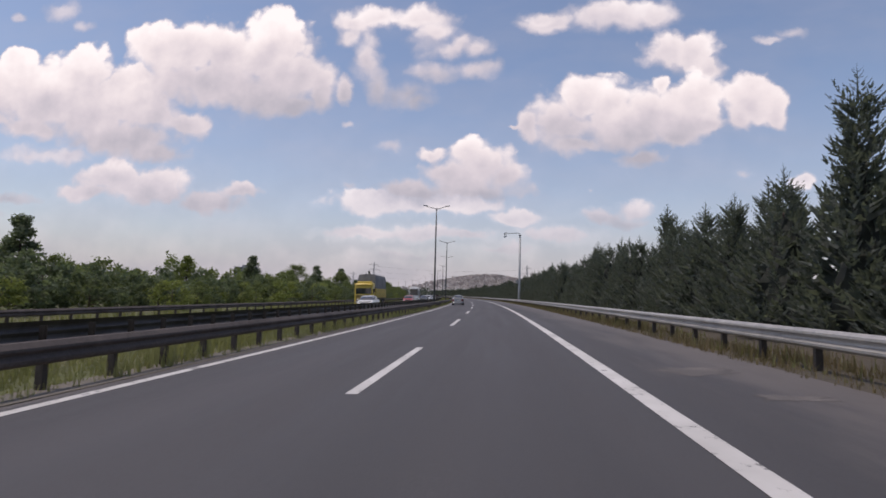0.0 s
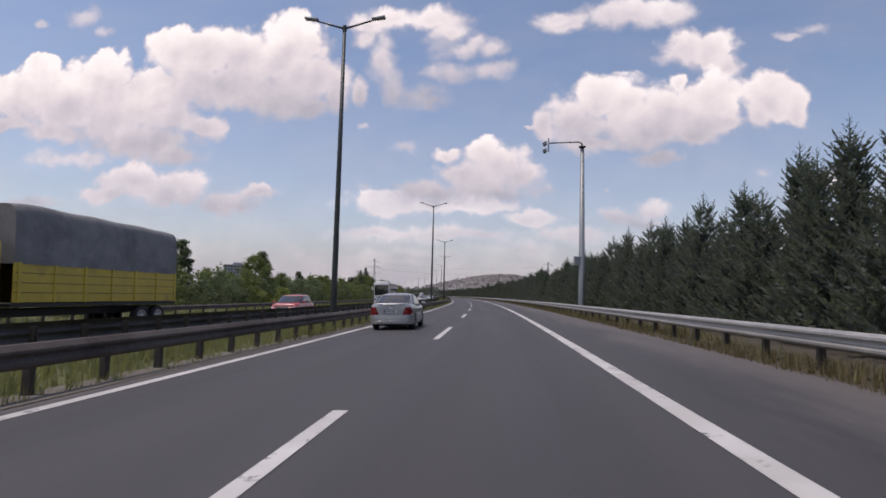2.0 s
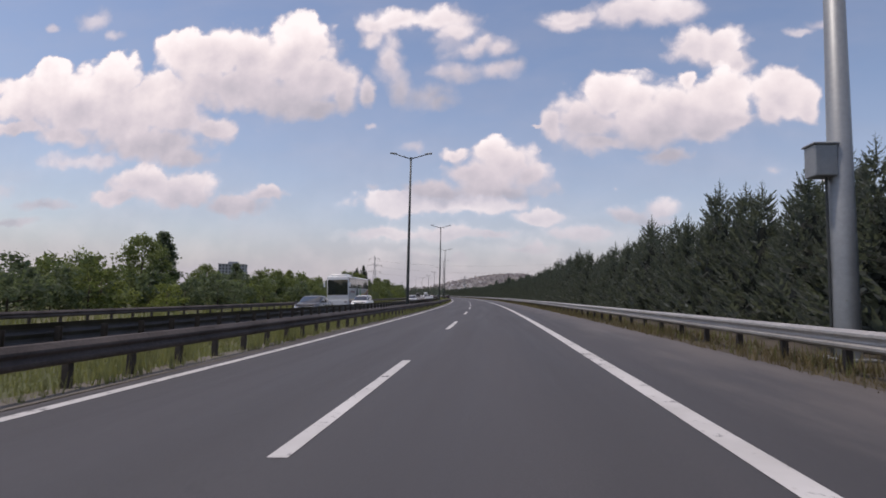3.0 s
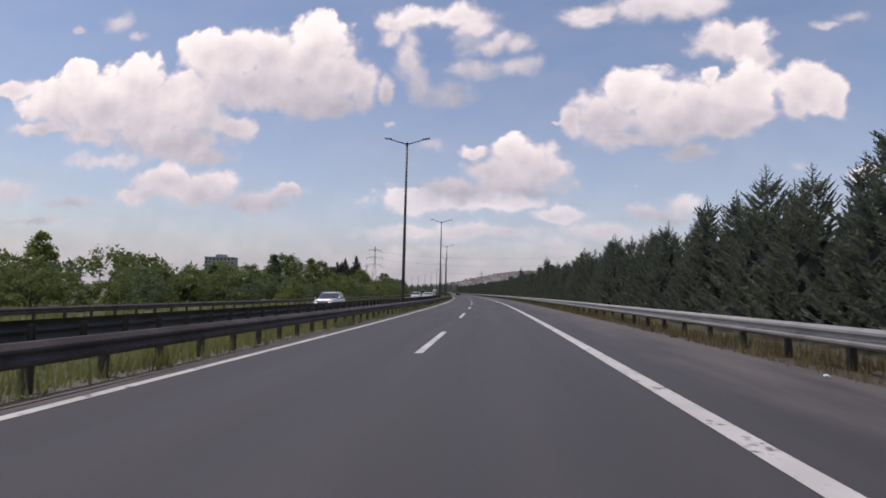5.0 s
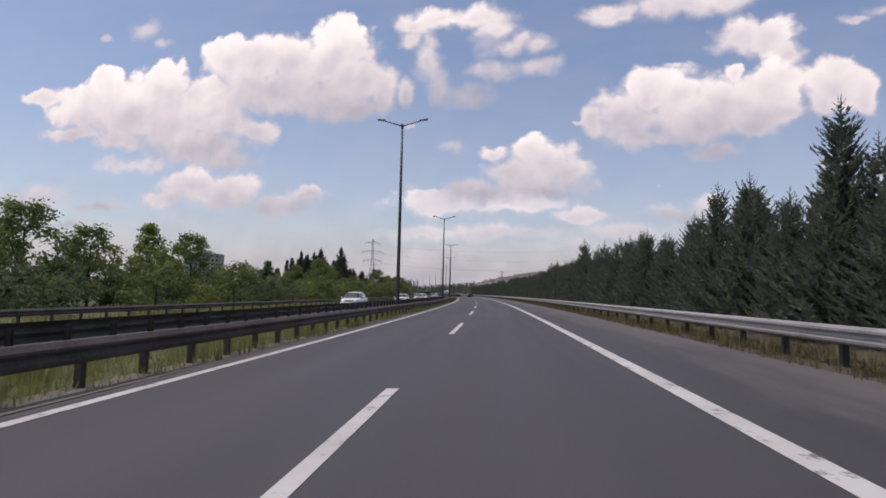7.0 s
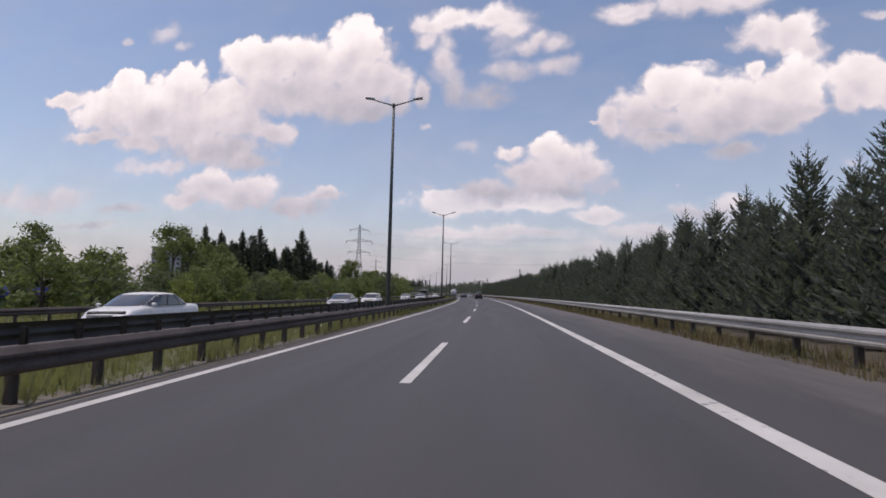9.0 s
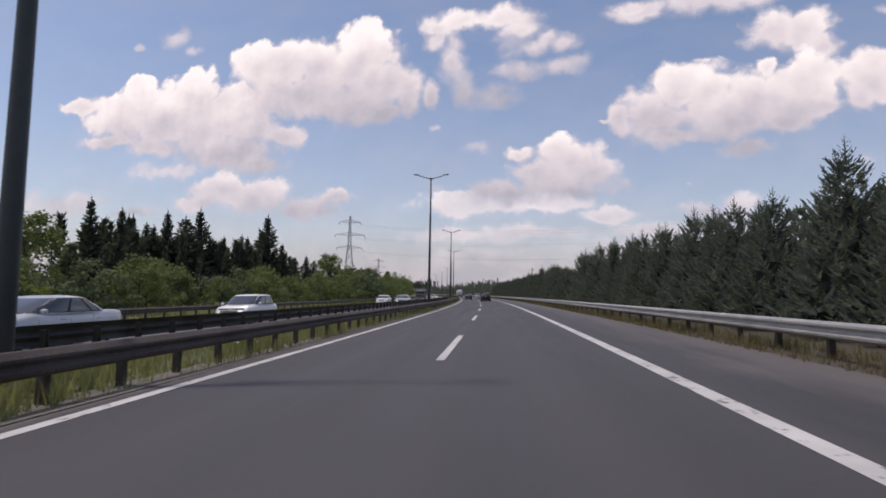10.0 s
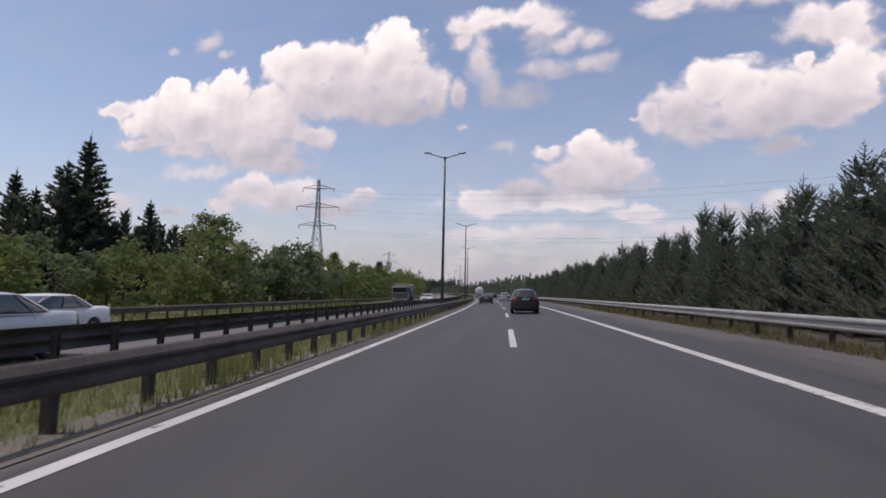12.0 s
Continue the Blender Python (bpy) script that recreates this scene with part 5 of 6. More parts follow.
SUV = dict(L=4.32, W=1.86, H=1.64, belt=1.06, deck=1.1, hood=1.06, nose=0.86, glass=(0.06, 0.42, 2.5, 3.2), roof_w=0.58, wheel=0.35, axles=(0.82, 3.5), sill=0.3,
           lamp=(0.86, 1.12), trunk=0.2, plate_z=0.98, hatch=True)
HATCH = dict(L=4.1, W=1.74, H=1.5, belt=0.98, deck=1.0, hood=0.95, nose=0.72, glass=(0.1, 0.6, 2.3, 3.2), trunk=0.25, hatch=True, axles=(0.75, 3.3), plate_z=0.72, lamp=(0.74, 0.98))
SLEEK = dict(L=4.6, W=1.8, H=1.46, belt=0.98, deck=1.03, hood=0.93, glass=(0.45, 1.5, 2.7, 3.75), axles=(0.98, 3.7))

car("silver_car", "silver saloon car with red tail lamps in the inner lane", M_SILVER, banked(84.0, -2.23),
    L=4.41, W=1.73, deck=1.05, lamp=(0.6, 0.91), plate_z=0.735, glass=(0.42, 1.36, 2.6, 3.58), roof_w=0.62, wheel=0.325, axles=(0.93, 3.53))
car("dark_suv", "dark grey compact sport utility car following the traffic", M_DARK_PAINT, banked(425.4, 1.22), bumper=M_BLACK, rails=True, **SUV)
car("dark_saloon", "dark saloon car in the inner lane", M_DARK_PAINT, banked(465.5, -1.9), **SLEEK)
car("pale_hatchback", "pale silver hatchback far ahead on the carriageway", M_PALE_SILVER, banked(494, 1.6), detail=False, **HATCH)
car("black_car", "black car far ahead on the carriageway", M_BLACK_PAINT, banked(557, 1.8), detail=False, **HATCH)
# oncoming
car("white_saloon", "white saloon car on the oncoming carriageway", M_WHITE_PAINT, banked(63.5, -11.2, 180), group="oncoming cars", **SLEEK)
car("red_car", "red car on the oncoming carriageway", M_RED_PAINT, banked(100.2, -11.1, 180), group="oncoming cars", **HATCH)
car("grey_car", "dark grey car on the oncoming carriageway", M_DARK_PAINT, banked(136, -11.1, 180), group="oncoming cars", detail=False, **SLEEK)
car("white_car", "small white car on the oncoming carriageway", M_WHITE_PAINT, banked(152.5, -11.0, 180), group="oncoming cars", detail=False, **HATCH)
car("silver_hatchback", "pale silver hatchback on the oncoming carriageway", M_PALE_SILVER, banked(203.5, -11.1, 180), group="oncoming cars", detail=False, **HATCH)
car("white_suv", "white sport utility car on the oncoming carriageway", M_WHITE_PAINT, banked(277.0, -11.4, 180), group="oncoming cars", detail=False, **SUV)
car("shiny_white_saloon", "clean white saloon car in the oncoming inner lane", M_WHITE_PAINT, banked(307.6, -11.0, 180), group="oncoming cars", **SLEEK)
car("silver_saloon", "silver saloon car on the oncoming carriageway", M_PALE_SILVER, banked(335.5, -11.1, 180), group="oncoming cars", **SLEEK)
car("white_van_car", "white hatchback on the oncoming carriageway", M_WHITE_PAINT, banked(348.7, -11.3, 180), group="oncoming cars", detail=False, **HATCH)
car("pearl_saloon", "pale silver saloon in the oncoming inner lane", M_PALE_SILVER, banked(400.4, -10.9, 180), group="oncoming cars", detail=False, **SLEEK)
car("white_sedan", "shiny white saloon in the oncoming outer lane", M_WHITE_PAINT, banked(406.5, -14.6, 180), group="oncoming cars", **SLEEK)
car("far_white_car", "white car far off on the oncoming carriageway", M_WHITE_PAINT, banked(480, -11.3, 180), group="oncoming cars", detail=False, **SLEEK)

M_YELLOW = material("yellow_truck_paint", (0.52, 0.38, 0.05), 0.45, vary=0.12, scale=2, second=(0.3, 0.22, 0.06), patch=0.32)
M_TARP = material("grey_tarpaulin", (0.2, 0.2, 0.2), 0.75, vary=0.2, scale=1.4, second=(0.13, 0.13, 0.135), patch=0.42, bump=0.5, bump_scale=3)
M_TANK = material("white_tank", (0.62, 0.63, 0.64), 0.3, vary=0.08)
M_BUS_WHITE = car_paint("white_bus_paint", (0.66, 0.67, 0.66))
M_STRIPE_GOLD = material("gold_stripe", (0.5, 0.3, 0.03), 0.4, vary=0.1)
M_STRIPE_RED = material("maroon_stripe", (0.16, 0.02, 0.03), 0.4, vary=0.1)
M_FIR_DARK = material("dark_green_print", (0.012, 0.05, 0.04), 0.4, vary=0.3, scale=4)
M_FIR_GREEN = material("green_print", (0.02, 0.24, 0.06), 0.4, vary=0.2, scale=4)
M_GREY_PAINT = material("dull_grey_truck_paint", (0.14, 0.14, 0.13), 0.5, vary=0.15, scale=2)


def lorry(name, label, pose_, paint, cover, L=9.0, W=2.5, cab_h=3.0, box_h=3.9, boards=(1.18, 1.93)):
    """A lorry with its tail at y = 0: cab, chassis, sideboards and a covered load."""
    c = thing(name, label, "truck", pose_)
    b_lo, b_hi = boards
    b_mid, b_h = (b_lo + b_hi) / 2, b_hi - b_lo
    part("chassis", box(0.9, L - 0.4, 0.3, (0, L / 2, 0.85), 0.03), M_BLACK, c)
    cab = box(W, 2.0, cab_h - 0.7, (0, L - 1.0, 0.7 + (cab_h - 0.7) / 2), 0.14, 3)
    for v in cab.verts:
        if v.co.y > L - 0.6 and v.co.z > 1.9:
            v.co.y -= (v.co.z - 1.9) * 0.22
    cabin = part("cab", cab, paint, c, smooth=True)
    part("windscreen", box(W * 0.86, 0.05, 0.8, (0, L - 0.1, 2.12), 0.02), M_GLASS, c).rotation_euler = (0, 0, 0)
    grille = part("grille", box(W * 0.78, 0.05, 0.75, (0, L + 0.01, 1.2), 0.03), M_BLACK, c, "dark grille")
    for k in range(5):
        part("grille_bar", box(W * 0.74, 0.04, 0.05, (0, L + 0.045, 0.93 + k * 0.135), 0.012), paint, grille)
    part("bumper", box(W * 0.98, 0.25, 0.42, (0, L - 0.03, 0.58), 0.06, 2), paint, c)
    part("sun_visor", box(W * 0.88, 0.28, 0.16, (0, L - 0.18, cab_h - 0.24), 0.04), paint, c)
    part("roof_box", box(W * 0.8, 0.8, 0.3, (0, L - 1.3, cab_h + 0.1), 0.1, 2), paint, c)
    for sg in (-1, 1):
        part("side_window", box(0.03, 0.95, 0.62, (sg * (W / 2 + 0.004), L - 0.95, 2.12), 0.01), M_GLASS, c)
        part("mirror", box(0.12, 0.16, 0.5, (sg * (W / 2 + 0.24), L - 0.05, 2.2), 0.04), M_BLACK, c)
        part("head_lamp", box(0.34, 0.05, 0.2, (sg * 0.92, L + 0.1, 0.66), 0.03), M_HEAD, c)
        for a in (1.3, 2.55, L - 1.4):
            wheel_parts(c, sg * (W / 2 - 0.2), a, 0.5, sg, 0.3)
        board = part("side_board", box(0.05, L - 2.5, b_h, (sg * (W / 2 - 0.02), (L - 2.4) / 2, b_mid), 0.01), paint, c)
        for k in range(7):
            part("board_rib", box(0.05, 0.07 if k % 2 else 0.14, b_h + 0.03, (sg * (W / 2 + 0.02), 0.15 + k * (L - 2.8) / 6, b_mid), 0.01), paint, board)
        for z in (b_lo + b_h * 0.25, b_lo + b_h * 0.5, b_lo + b_h * 0.75):
            part("board_groove", box(0.03, L - 2.6, 0.02, (sg * (W / 2 + 0.0), (L - 2.4) / 2, z)), M_BLACK, board)
    part("load_floor", box(W - 0.05, L - 2.4, 0.14, (0, (L - 2.4) / 2, 1.12), 0.02), M_BLACK, c)
    part("tail_board", box(W - 0.05, 0.05, b_h, (0, 0.0, b_mid), 0.01), paint, c)
    # sagging cover over hoops
    rows = []
    for i in range(22):
        y = -0.03 + (L - 2.42) * i / 21
        end = min(1, min(i, 21 - i) / 1.5)
        sag = 0.02 * math.cos(i * math.pi / 3)
        row = []
        for k in range(15):
            a = math.pi * k / 14
            x = -math.cos(a)
            x = math.copysign(abs(x) ** 0.25, x) * (W / 2 + 0.035 - 0.05 * (1 - end))
            z = b_hi - 0.03 + (box_h - b_hi + 0.03 + sag) * (math.sin(a) ** 0.3) * (0.97 + 0.03 * end)
            row.append((x, y, z))
        rows.append(row)
    cover_ob = grid_part("cover", rows, cover, c, "grey tarpaulin over hoops")
    bm = bmesh.new()
    bm.from_mesh(cover_ob.data)
    bm.verts.ensure_lookup_table()
    bm.faces.new([bm.verts[k] for k in range(15)])
    bm.faces.new([bm.verts[21 * 15 + k] for k in range(15)])
    bm.to_mesh(cover_ob.data)
    bm.free()
    return c


lorry("yellow_truck", "yellow lorry with a grey tarpaulin cover on the oncoming carriageway", banked(88.5, -14.9, 180), M_YELLOW, M_TARP, L=12.0, cab_h=3.2, box_h=4.55, boards=(1.2, 2.5))
lorry("dark_truck", "dull grey lorry on the oncoming carriageway", banked(481.0, -15.0, 180), M_GREY_PAINT, M_TARP, L=7.5, cab_h=2.7, box_h=3.0)


def coach():
    L, W, H = 12.0, 2.55, 3.72
    c = thing("coach", "white long-distance coach with wavy stripes and printed firs", "bus", banked(168.2, -15.0, 180))
    shell = box(W, L, H - 0.35, (0, L / 2, 0.35 + (H - 0.35) / 2), 0.16, 3)
    part("body", shell, M_BUS_WHITE, c, smooth=True)
    unit_ = box(1.9, 2.6, 0.3, (0, 10.3, H + 0.1), 0.12, 3)
    part("roof_unit", unit_, M_BUS_WHITE, c, "white rounded air conditioning hump", True)
    part("roof_hatch", box(0.9, 0.9, 0.08, (0, 6.4, H + 0.03), 0.03, 2), M_BUS_WHITE, c)
    part("windscreen", box(W * 0.9, 0.06, 1.75, (0, L + 0.0, 2.45), 0.03), M_GLASS, c)
    part("rear_window", box(W * 0.8, 0.06, 0.9, (0, 0.0, 2.95), 0.03), M_GLASS, c)
    part("front_bumper", box(W * 0.96, 0.12, 0.6, (0, L + 0.01, 0.72), 0.05, 2), M_BUS_WHITE, c)
    for sg in (-1, 1):
        band = part("window_band", box(0.03, L - 0.42, 1.17, (sg * (W / 2 + 0.003), L / 2 + 0.05, 2.965), 0.012), M_BLACK, c)
        for k in range(7):
            part("pane", box(0.02, 1.6, 1.1, (sg * (W / 2 + 0.014), 1.08 + k * 1.645, 2.965), 0.004), M_GLASS, band)
        part("roof_gutter", box(0.03, L - 0.5, 0.03, (sg * (W / 2 + 0.006), L / 2, 3.58), 0.008), M_BUS_WHITE, c)
        part("head_lamp", box(0.4, 0.06, 0.2, (sg * 0.95, L + 0.06, 0.8), 0.04), M_HEAD, c)
        part("tail_lamp", box(0.2, 0.05, 0.5, (sg * 1.08, -0.01, 1.1), 0.03), M_TAIL, c)
        part("mirror", box(0.2, 0.14, 0.55, (sg * (W / 2 + 0.18), L + 0.25, 2.75), 0.06, 2), M_BUS_WHITE, c)
        for a in (2.9, 9.4):
            wheel_parts(c, sg * (W / 2 - 0.16), a, 0.5, sg, 0.3)
        for k in range(3):
            part("luggage_gap", box(0.012, 0.02, 0.85, (sg * (W / 2 + 0.003), 4.4 + k * 1.5, 0.95)), M_BLACK, c)
        part("panel_seam", box(0.012, L - 0.8, 0.016, (sg * (W / 2 + 0.002), L / 2, 1.5)), M_GREY_PAINT, c)
        vent = part("engine_vent", box(0.02, 1.35, 0.75, (sg * (W / 2 + 0.004), 1.05, 1.1), 0.004), M_GREY_PAINT, c)
        for k in range(4):
            part("vent_slat", box(0.03, 1.3, 0.04, (sg * (W / 2 + 0.012), 1.05, 0.82 + k * 0.18), 0.008), M_BUS_WHITE, vent)
    x = -(W / 2 + 0.018)
    line_y = [0.0, 0.35, 1.0, 2.2, 3.2, 4.2, 5.2, 6.3, 7.3, 8.6, 10.0, 12.0]
    line_z = [2.34, 2.3, 2.12, 1.74, 1.66, 1.7, 1.5, 1.1, 0.98, 1.06, 1.06, 0.98]

    def wave(drop, thick, mat, k):
        row = []
        for i in range(80):
            y = 0.22 + (L - 0.4) * i / 79
            z = sum(float(np.interp(y + e, line_y, line_z)) for e in (-0.5, -0.25, 0, 0.25, 0.5)) / 5 - drop * (1 - 0.15 * math.sin(y * 0.9))
            row.append([(x - 0.002 * k, y, z - thick / 2), (x - 0.002 * k, y, z + thick / 2)])
        grid_part("wavy_stripe", row, mat, c, smooth=False)
    wave(0.0, 0.16, M_STRIPE_GOLD, 1)
    wave(0.2, 0.2, M_STRIPE_RED, 2)
    wave(0.46, 0.16, M_STRIPE_RED, 3)

    def fir(y, z, h, w, mat, k):
        """A printed fir with ragged, drooping tiers."""
        bm = bmesh.new()
        xx = x - 0.008 - 0.003 * k
        n, right, left = 13, [], []
        for i in range(n):
            f = i / n
            half = w * 0.5 * (1 - f) ** 1.15
            left += [(xx, y - half * (1.05 + 0.1 * math.sin(i * 5)), z + h * f), (xx, y - half * 0.74, z + h * (f + 0.045))]
            right += [(xx, y + half * (1.05 + 0.1 * math.sin(i * 3 + 1)), z + h * f), (xx, y + half * 0.74, z + h * (f + 0.045))]
        pts = left + [(xx, y, z + h)] + right[::-1]
        bm.faces.new([bm.verts.new(p) for p in pts])
        part("fir_print", bm, mat, c)
    fir(7.45, 1.08, 2.05, 2.3, M_FIR_DARK, 0)
    fir(5.6, 1.45, 1.32, 1.35, M_FIR_GREEN, 1)
    for k, (y, w, h) in enumerate(((9.2, 0.5, 0.26), (9.85, 0.42, 0.26), (10.4, 0.4, 0.28), (10.95, 0.36, 0.26))):
        part("lettering_bar", box(0.006, w, h, (x - 0.003, y, 1.95)), M_STRIPE_RED, c)
    for k in range(5):
        part("emblem_bar", box(0.006, 0.05, 0.22, (x - 0.003, 3.0 - k * 0.14, 2.18 + 0.05 * (k % 2))), M_GREY_PAINT, c)
    return c


coach()


def tanker():
    c = thing("tanker", "white tank lorry far ahead in the inner lane", "truck", banked(570, -2.0))
    part("tank", tube([(0, 0, 2.3), (0, 0.15, 2.3), (0, 7, 2.3), (0, 7.2, 2.3)], [0.9, 1.2, 1.2, 0.9], 20), M_TANK, c, "round white tank", True)
    part("frame", box(2.3, 9.5, 0.35, (0, 4.7, 0.95), 0.05), M_BLACK, c)
    part("cab", box(2.4, 2.0, 2.3, (0, 8.8, 1.9), 0.15, 3), M_WHITE_PAINT, c, smooth=True)
    part("rear_guard", box(2.3, 0.1, 0.3, (0, -0.02, 0.65), 0.03), M_ZINC, c)
    for sg in (-1, 1):
        part("tail_lamp", box(0.3, 0.06, 0.14, (sg * 0.85, -0.06, 0.9), 0.02), M_TAIL, c)
        for a in (1.2, 2.5, 8.7):
            wheel_parts(c, sg * 1.0, a, 0.5, sg, 0.3)


tanker()


# ---- pylons and wires ----
M_LATTICE = material("grey_lattice_steel", (0.3, 0.31, 0.33), 0.55, metal=0.4, vary=0.15, scale=0.5)
M_WIRE = material("power_cable", (0.12, 0.12, 0.13), 0.6, metal=0.3, vary=0.1)
M_CERAMIC = material("dark_insulator", (0.09, 0.07, 0.06), 0.4, vary=0.1)


def pylon(height=31.0):
    p = thing("pylon", "grey steel lattice power pylon with three cross arms", "pylon", group="pylons")
    body = bmesh.new()
    levels = [0, 5, 9.5, 13.5, 17, 20, 22.6, 25, 27.2, 29.2, height]

    def half(z):
        return 2.6 - 2.0 * min(1, z / 20.0) if z < 20 else 0.6 - 0.35 * (z - 20) / (height - 20)
    for a, b in zip(levels, levels[1:]):
        ha, hb = half(a), half(b)
        ca = [(-ha, -ha), (ha, -ha), (ha, ha), (-ha, ha)]
        cb = [(-hb, -hb), (hb, -hb), (hb, hb), (-hb, hb)]
        for k in range(4):
            n = (k + 1) % 4
            tube([(*ca[k], a), (*cb[k], b)], 0.09, 4, body)
            tube([(*ca[k], a), (*cb[n], b)], 0.05, 4, body)
            tube([(*ca[n], a), (*cb[k], b)], 0.05, 4, body)
            tube([(*cb[k], b), (*cb[n], b)], 0.05, 4, body)
    part("tower", body, M_LATTICE, p)
    for z, w in ((28.6, 4.2), (23.7, 5.7), (18.8, 4.9)):
        arm = bmesh.new()
        for sg in (-1, 1):
            for y in (-0.4, 0.4):
                tube([(0, y, z), (sg * w, 0, z + 0.1)], 0.06, 4, arm)
                tube([(0, y, z + 1.1), (sg * w, 0, z + 0.1)], 0.06, 4, arm)
            for k in range(1, 5):
                f = k / 5
                tube([(sg * w * f, 0, z + 0.05), (sg * w * (f - 0.1), 0, z + 1.1 * (1 - f))], 0.035, 4, arm)
        a = part("cross_arm", arm, M_LATTICE, p)
        for sg in (-1, 1):
            part("insulator", tube([(sg * w * 0.97, 0, z), (sg * w * 0.97, 0, z - 0.9)], 0.1, 6), M_CERAMIC, a)
    return p


p1 = pylon()
p1.matrix_world = stand(533.5, -45.7, 0, 4)
copy_thing(p1, stand(490, 88, -2, 20))
copy_thing(p1, stand(800, -50, 0, 5))
copy_thing(p1, stand(1080, -20, 0, 5, 0.9))
copy_thing(p1, stand(880, 105, -2, 12))


def cables(name, a, b, label, drop=5.0):
    """Three wires on each side between two tower places."""
    lines = thing(name, label, "cables")
    across = (Vector(b) - Vector(a)).cross(Vector((0, 0, 1))).normalized()
    for z, w in ((27.6, 4.1), (22.8, 5.5), (17.9, 4.7)):
        for sg in (-1, 1):
            pts = []
            for k in range(17):
                f = k / 16
                q = Vector(a).lerp(Vector(b), f) + across * w * sg
                pts.append((q.x, q.y, q.z + z - drop * 4 * f * (1 - f)))
            part("cable", tube(pts, 0.014, 4), M_WIRE, lines)
    return lines


cables("power_lines", spot(533.5, -45.7), spot(800, -50), "thin power cables between pylons beyond the oncoming carriageway")
cables("power_lines_2", spot(533.5, -45.7), spot(490, 88, -2), "thin power cables crossing high over the motorway", 3.5)

# ---- buildings ----
M_BLUE = material("blue_metal_cladding", (0.03, 0.17, 0.3), 0.5, vary=0.08, scale=0.6, grain=0.08, grain_scale=5)
M_ROOF = material("grey_roof_sheet", (0.25, 0.25, 0.26), 0.6, vary=0.15, scale=0.8)
M_BEIGE = material("beige_render", (0.5, 0.43, 0.34), 0.85, vary=0.08, scale=0.1)
M_WHITE_WALL = material("white_render", (0.6, 0.6, 0.58), 0.85, vary=0.08, scale=0.3)
M_WIN = material("dark_window", (0.04, 0.045, 0.05), 0.15, vary=0.2, scale=0.4)
M_CONCRETE = material("grey_concrete_block", (0.3, 0.31, 0.33), 0.85, vary=0.1, scale=0.2)


def gable_hall():
    h = thing("blue_hall", "blue clad industrial hall with a pitched roof behind the trees", "building", stand(449, 47.5, -1.5))
    bm = bmesh.new()
    w, l, e, r = 8.5, 26.0, 7.4, 10.2
    prof = [(-w, 0), (w, 0), (w, e), (0, r), (-w, e)]
    a = [bm.verts.new((x, 0, z)) for x, z in prof]
    b = [bm.verts.new((x, l, z)) for x, z in prof]
    bm.faces.new(a)
    bm.faces.new(b[::-1])
    for k in (0, 1, 4):
        bm.faces.new((a[k], a[(k + 1) % 5], b[(k + 1) % 5], b[k]))
    part("wall", bm, M_BLUE, h, "blue metal cladding")
    for sg in (-1, 1):
        rf = bmesh.new()
        pts = [(0, -0.3, r + 0.05), (sg * (w + 0.4), -0.3, e - 0.08), (sg * (w + 0.4), l + 0.3, e - 0.08), (0, l + 0.3, r + 0.05)]
        lo = [rf.verts.new(p) for p in pts]
        hi = [rf.verts.new((x, y, z + 0.15)) for x, y, z in pts]
        rf.faces.new(lo)
        rf.faces.new(hi[::-1])
        for k in range(4):
            rf.faces.new((lo[k], lo[(k + 1) % 4], hi[(k + 1) % 4], hi[k]))
        part("roof", rf, M_ROOF, h)
    part("ridge_vent", box(1.6, 3.0, 0.7, (0, 2.0, r + 0.4), 0.1), M_ROOF, h)
    for k in range(14):
        part("cladding_rib", box(0.06, 0.05, e, (-w + 0.6 + k * 1.2, -0.03, e / 2)), M_BLUE, h)


gable_hall()


def white_house():
    h = thing("white_house", "small white house with grey dormer roof beside the blue hall", "house", stand(452, 36.5, -1.0))
    part("wall", box(6.5, 9, 6.2, (0, 4.5, 3.1)), M_WHITE_WALL, h)
    rf = bmesh.new()
    pts = [(-3.7, -0.4), (3.7, -0.4), (3.7, 9.4), (-3.7, 9.4)]
    lo = [rf.verts.new((x, y, 6.2)) for x, y in pts]
    top = [rf.verts.new((0, 1.5, 8.3)), rf.verts.new((0, 7.5, 8.3))]
    rf.faces.new(lo)
    rf.faces.new((lo[0], lo[1], top[0]))
    rf.faces.new((lo[1], lo[2], top[1], top[0]))
    rf.faces.new((lo[2], lo[3], top[1]))
    rf.faces.new((lo[3], lo[0], top[0], top[1]))
    part("roof", rf, M_ROOF, h)
    for x in (-1.6, 1.6):
        d = part("dormer", box(1.5, 1.8, 1.5, (x, 0.3, 6.8), 0.03), M_WHITE_WALL, h)
        part("window", box(0.9, 0.06, 0.9, (x, -0.62, 6.8), 0.01), M_WIN, d)
        part("window", box(1.0, 0.06, 1.2, (x, -0.02, 4.4), 0.01), M_WIN, h)


white_house()


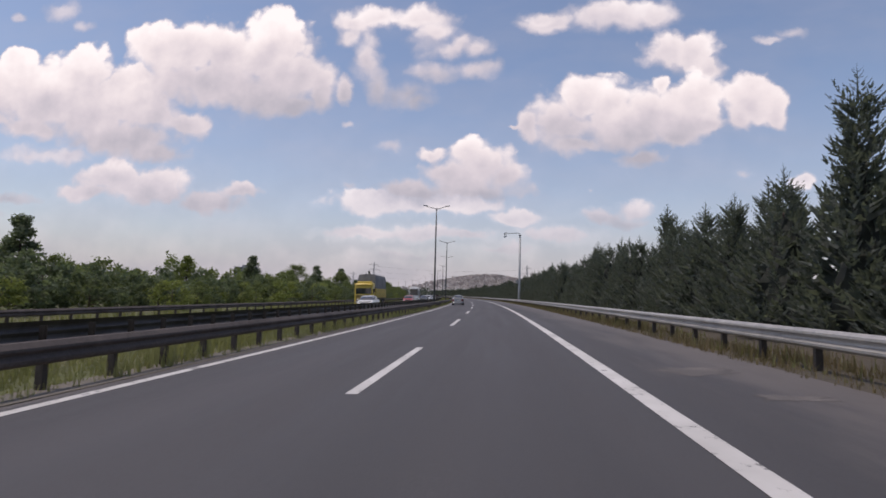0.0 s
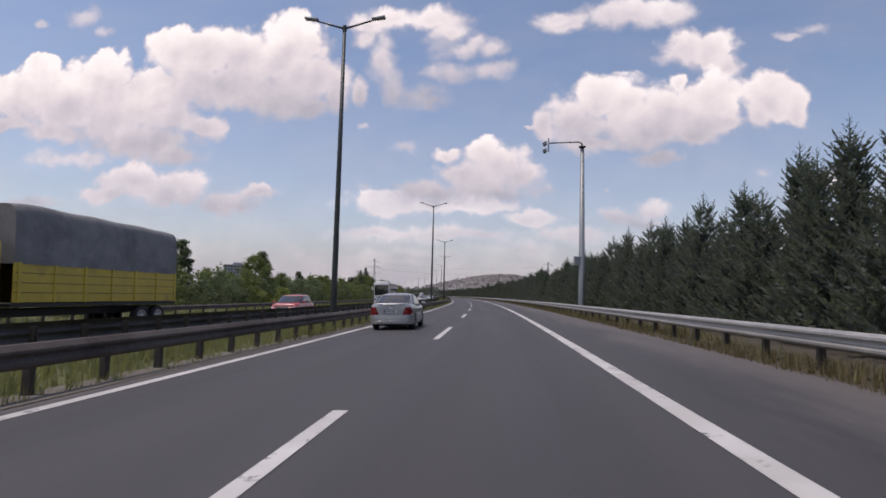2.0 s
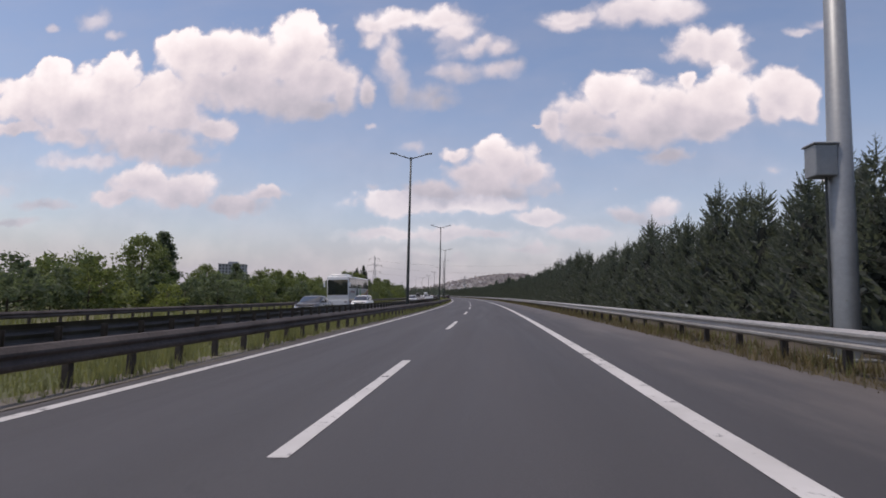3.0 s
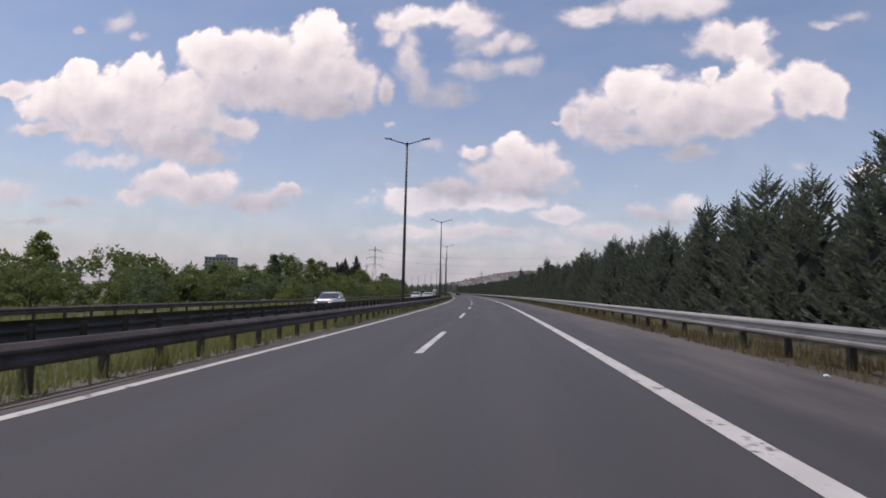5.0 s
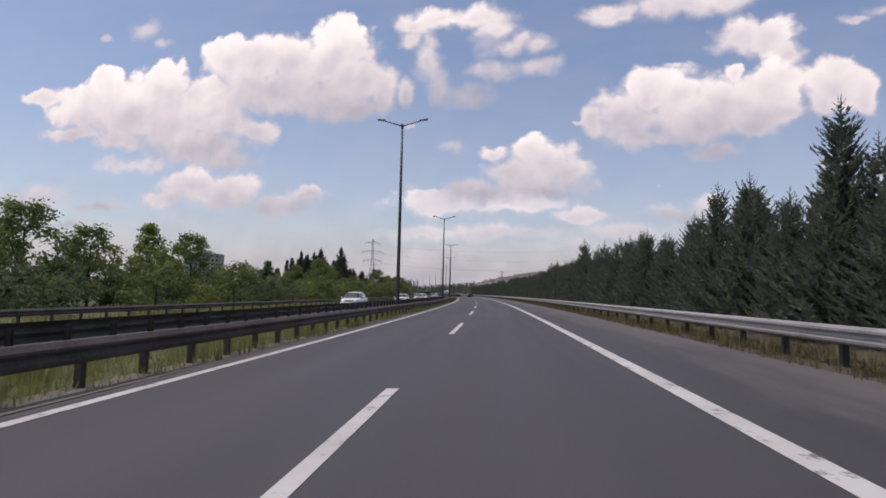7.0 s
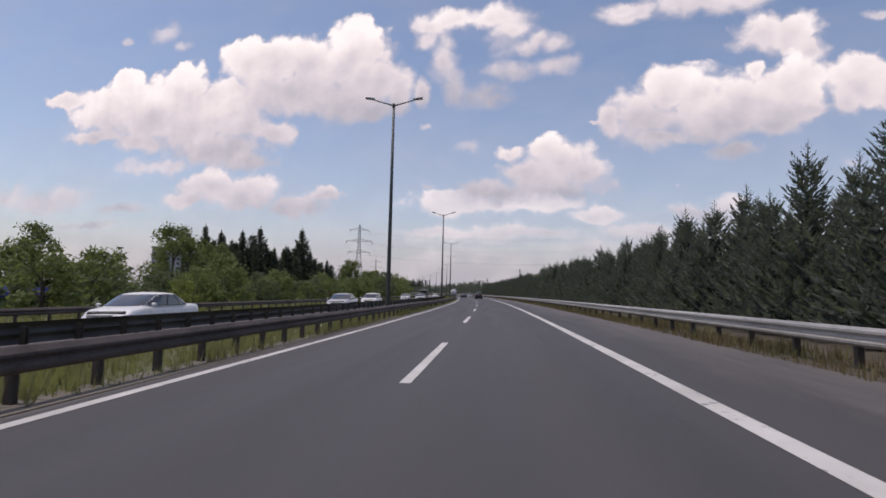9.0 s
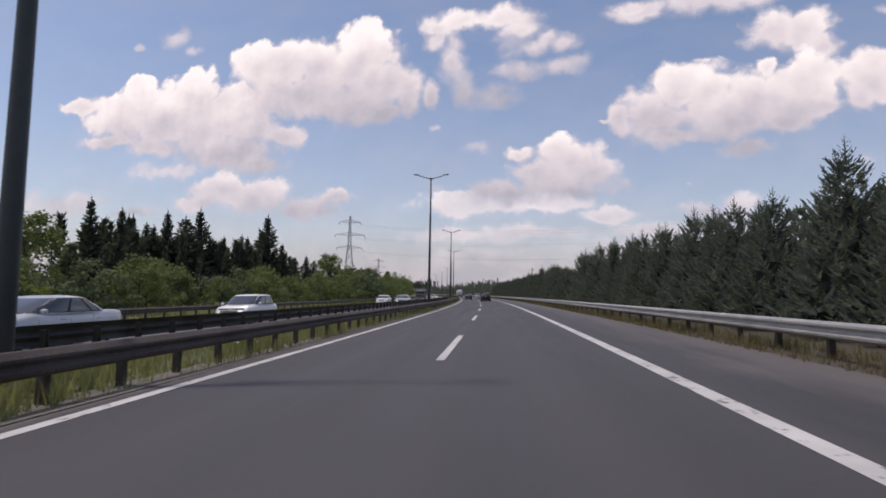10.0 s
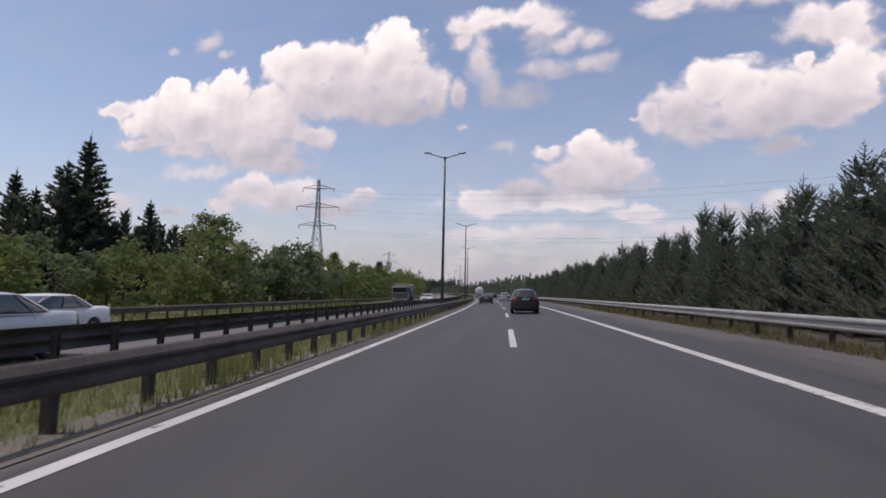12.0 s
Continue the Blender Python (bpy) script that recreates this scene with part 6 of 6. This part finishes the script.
def block(name, label, s, d, w, l, floors, mat, turn=0, cols=5, z=0.0, group=""):
    """A block of flats with its storeys, windows in every storey, and a roof edge."""
    b = thing(name, label, "building", stand(s, d, z, turn), group)
    hgt = floors * 3.0
    part("wall", box(w, l, hgt, (0, 0, hgt / 2)), mat, b)
    part("roof", box(w + 0.6, l + 0.6, 0.5, (0, 0, hgt + 0.25), 0.05), M_ROOF, b)
    part("lift_house", box(w * 0.35, l * 0.4, 2.4, (0, 0, hgt + 1.6), 0.05), mat, b)
    step = w / cols
    me = bpy.data.meshes.new("window")
    wb = box(step * 0.5, 0.2, 1.5, (0, 0, 0))
    wb.to_mesh(me)
    wb.free()
    me.materials.append(M_WIN)
    for f in range(floors):
        for k in range(cols):
            o = new("window", me)
            o.parent = b
            o.location = (-w / 2 + step * (k + 0.5), -l / 2 - 0.02, f * 3.0 + 1.7)
    return b


for k in range(5):
    block("apartment_tower", "beige high-rise block of flats far behind the hall", 795 + (k % 2) * 20, 322 + k * 13, 9.5, 12, 17 + (k * 7) % 3, M_BEIGE, 15, 3, -4, "apartment towers")
block("grey_block", "grey block of flats far behind the trees", 668, -178, 24, 14, 9, M_CONCRETE, 0, 8)


def covered_stack():
    """Low stack of goods under a sagging sheet."""
    st = thing("covered_stack", "low stack under a bright blue tarpaulin beyond the far rail", "stack", stand(325, -33))
    M_SHEET = material("blue_tarpaulin", (0.02, 0.04, 0.3), 0.45, vary=0.2, scale=0.8, bump=0.5, bump_scale=3)
    part("goods", box(3.0, 8.6, 1.4, (0, 0, 0.7), 0.05), M_CONCRETE, st)
    rows = []
    for i in range(25):
        y = -4.5 + 9.0 * i / 24
        row = []
        for k in range(13):
            x = -1.65 + 3.3 * k / 12
            edge = abs(x) > 1.5 or i in (0, 24)
            row.append((x, y, 1.05 + 0.05 * math.sin(i * 1.7 + k) if edge else 1.72 + 0.1 * math.sin(i * 0.9) - 0.12 * abs(x)))
        rows.append(row)
    grid_part("sheet", rows, M_SHEET, st, "creased blue tarpaulin")


covered_stack()


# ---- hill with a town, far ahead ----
# Distance haze is painted into the hillside's pale grey; houses are muted towards it.
M_HILL = material("hillside_painted_haze", (0.27, 0.27, 0.28), 1.0, vary=0.2, scale=0.006, second=(0.23, 0.22, 0.21), patch=0.5)
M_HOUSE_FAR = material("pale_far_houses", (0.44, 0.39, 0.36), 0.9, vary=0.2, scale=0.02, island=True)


def hill_height(x, y):
    a = 84 * math.exp(-((x + 5) / 250) ** 2) + 46 * math.exp(-((x + 300) / 230) ** 2)
    depth = math.exp(-((y - 2620) / 330) ** 2)
    return (a + 14 * noise.noise(Vector((x * 0.004, y * 0.004, 3)))) * depth - 4


hv, hf = [], []
NX, NY = 90, 22
for j in range(NY):
    for i in range(NX):
        x, y = -1900 + 3900 * i / (NX - 1), 2000 + 1100 * j / (NY - 1)
        hv.append((x, y, hill_height(x, y)))
for j in range(NY - 1):
    for i in range(NX - 1):
        a = j * NX + i
        hf.append((a, a + 1, a + NX + 1, a + NX))
hill = mesh_object("hill", hv, hf, M_HILL, label="town hill on the horizon, haze painted into its grey", smooth=True, kind="structure")
tagged(hill, category="backdrop")
tv, tf = [], []
rng = np.random.default_rng(12)
for k in range(1500):
    x, y = rng.normal(10, 210), rng.uniform(2280, 2620)
    z = hill_height(x, y) - 3
    if z < 14:
        continue
    w, l, h = rng.uniform(5, 11), rng.uniform(6, 10), rng.uniform(7, 12) if rng.uniform() < 0.985 else rng.uniform(14, 20)
    b = len(tv)
    tv += [(x + sx * w, y + sy * l, z + sz * h) for sz in (0, 1) for sx, sy in ((-0.5, -0.5), (0.5, -0.5), (0.5, 0.5), (-0.5, 0.5))]
    tf += [(b, b + 1, b + 5, b + 4), (b + 1, b + 2, b + 6, b + 5), (b + 2, b + 3, b + 7, b + 6), (b + 3, b, b + 4, b + 7), (b + 4, b + 5, b + 6, b + 7)]
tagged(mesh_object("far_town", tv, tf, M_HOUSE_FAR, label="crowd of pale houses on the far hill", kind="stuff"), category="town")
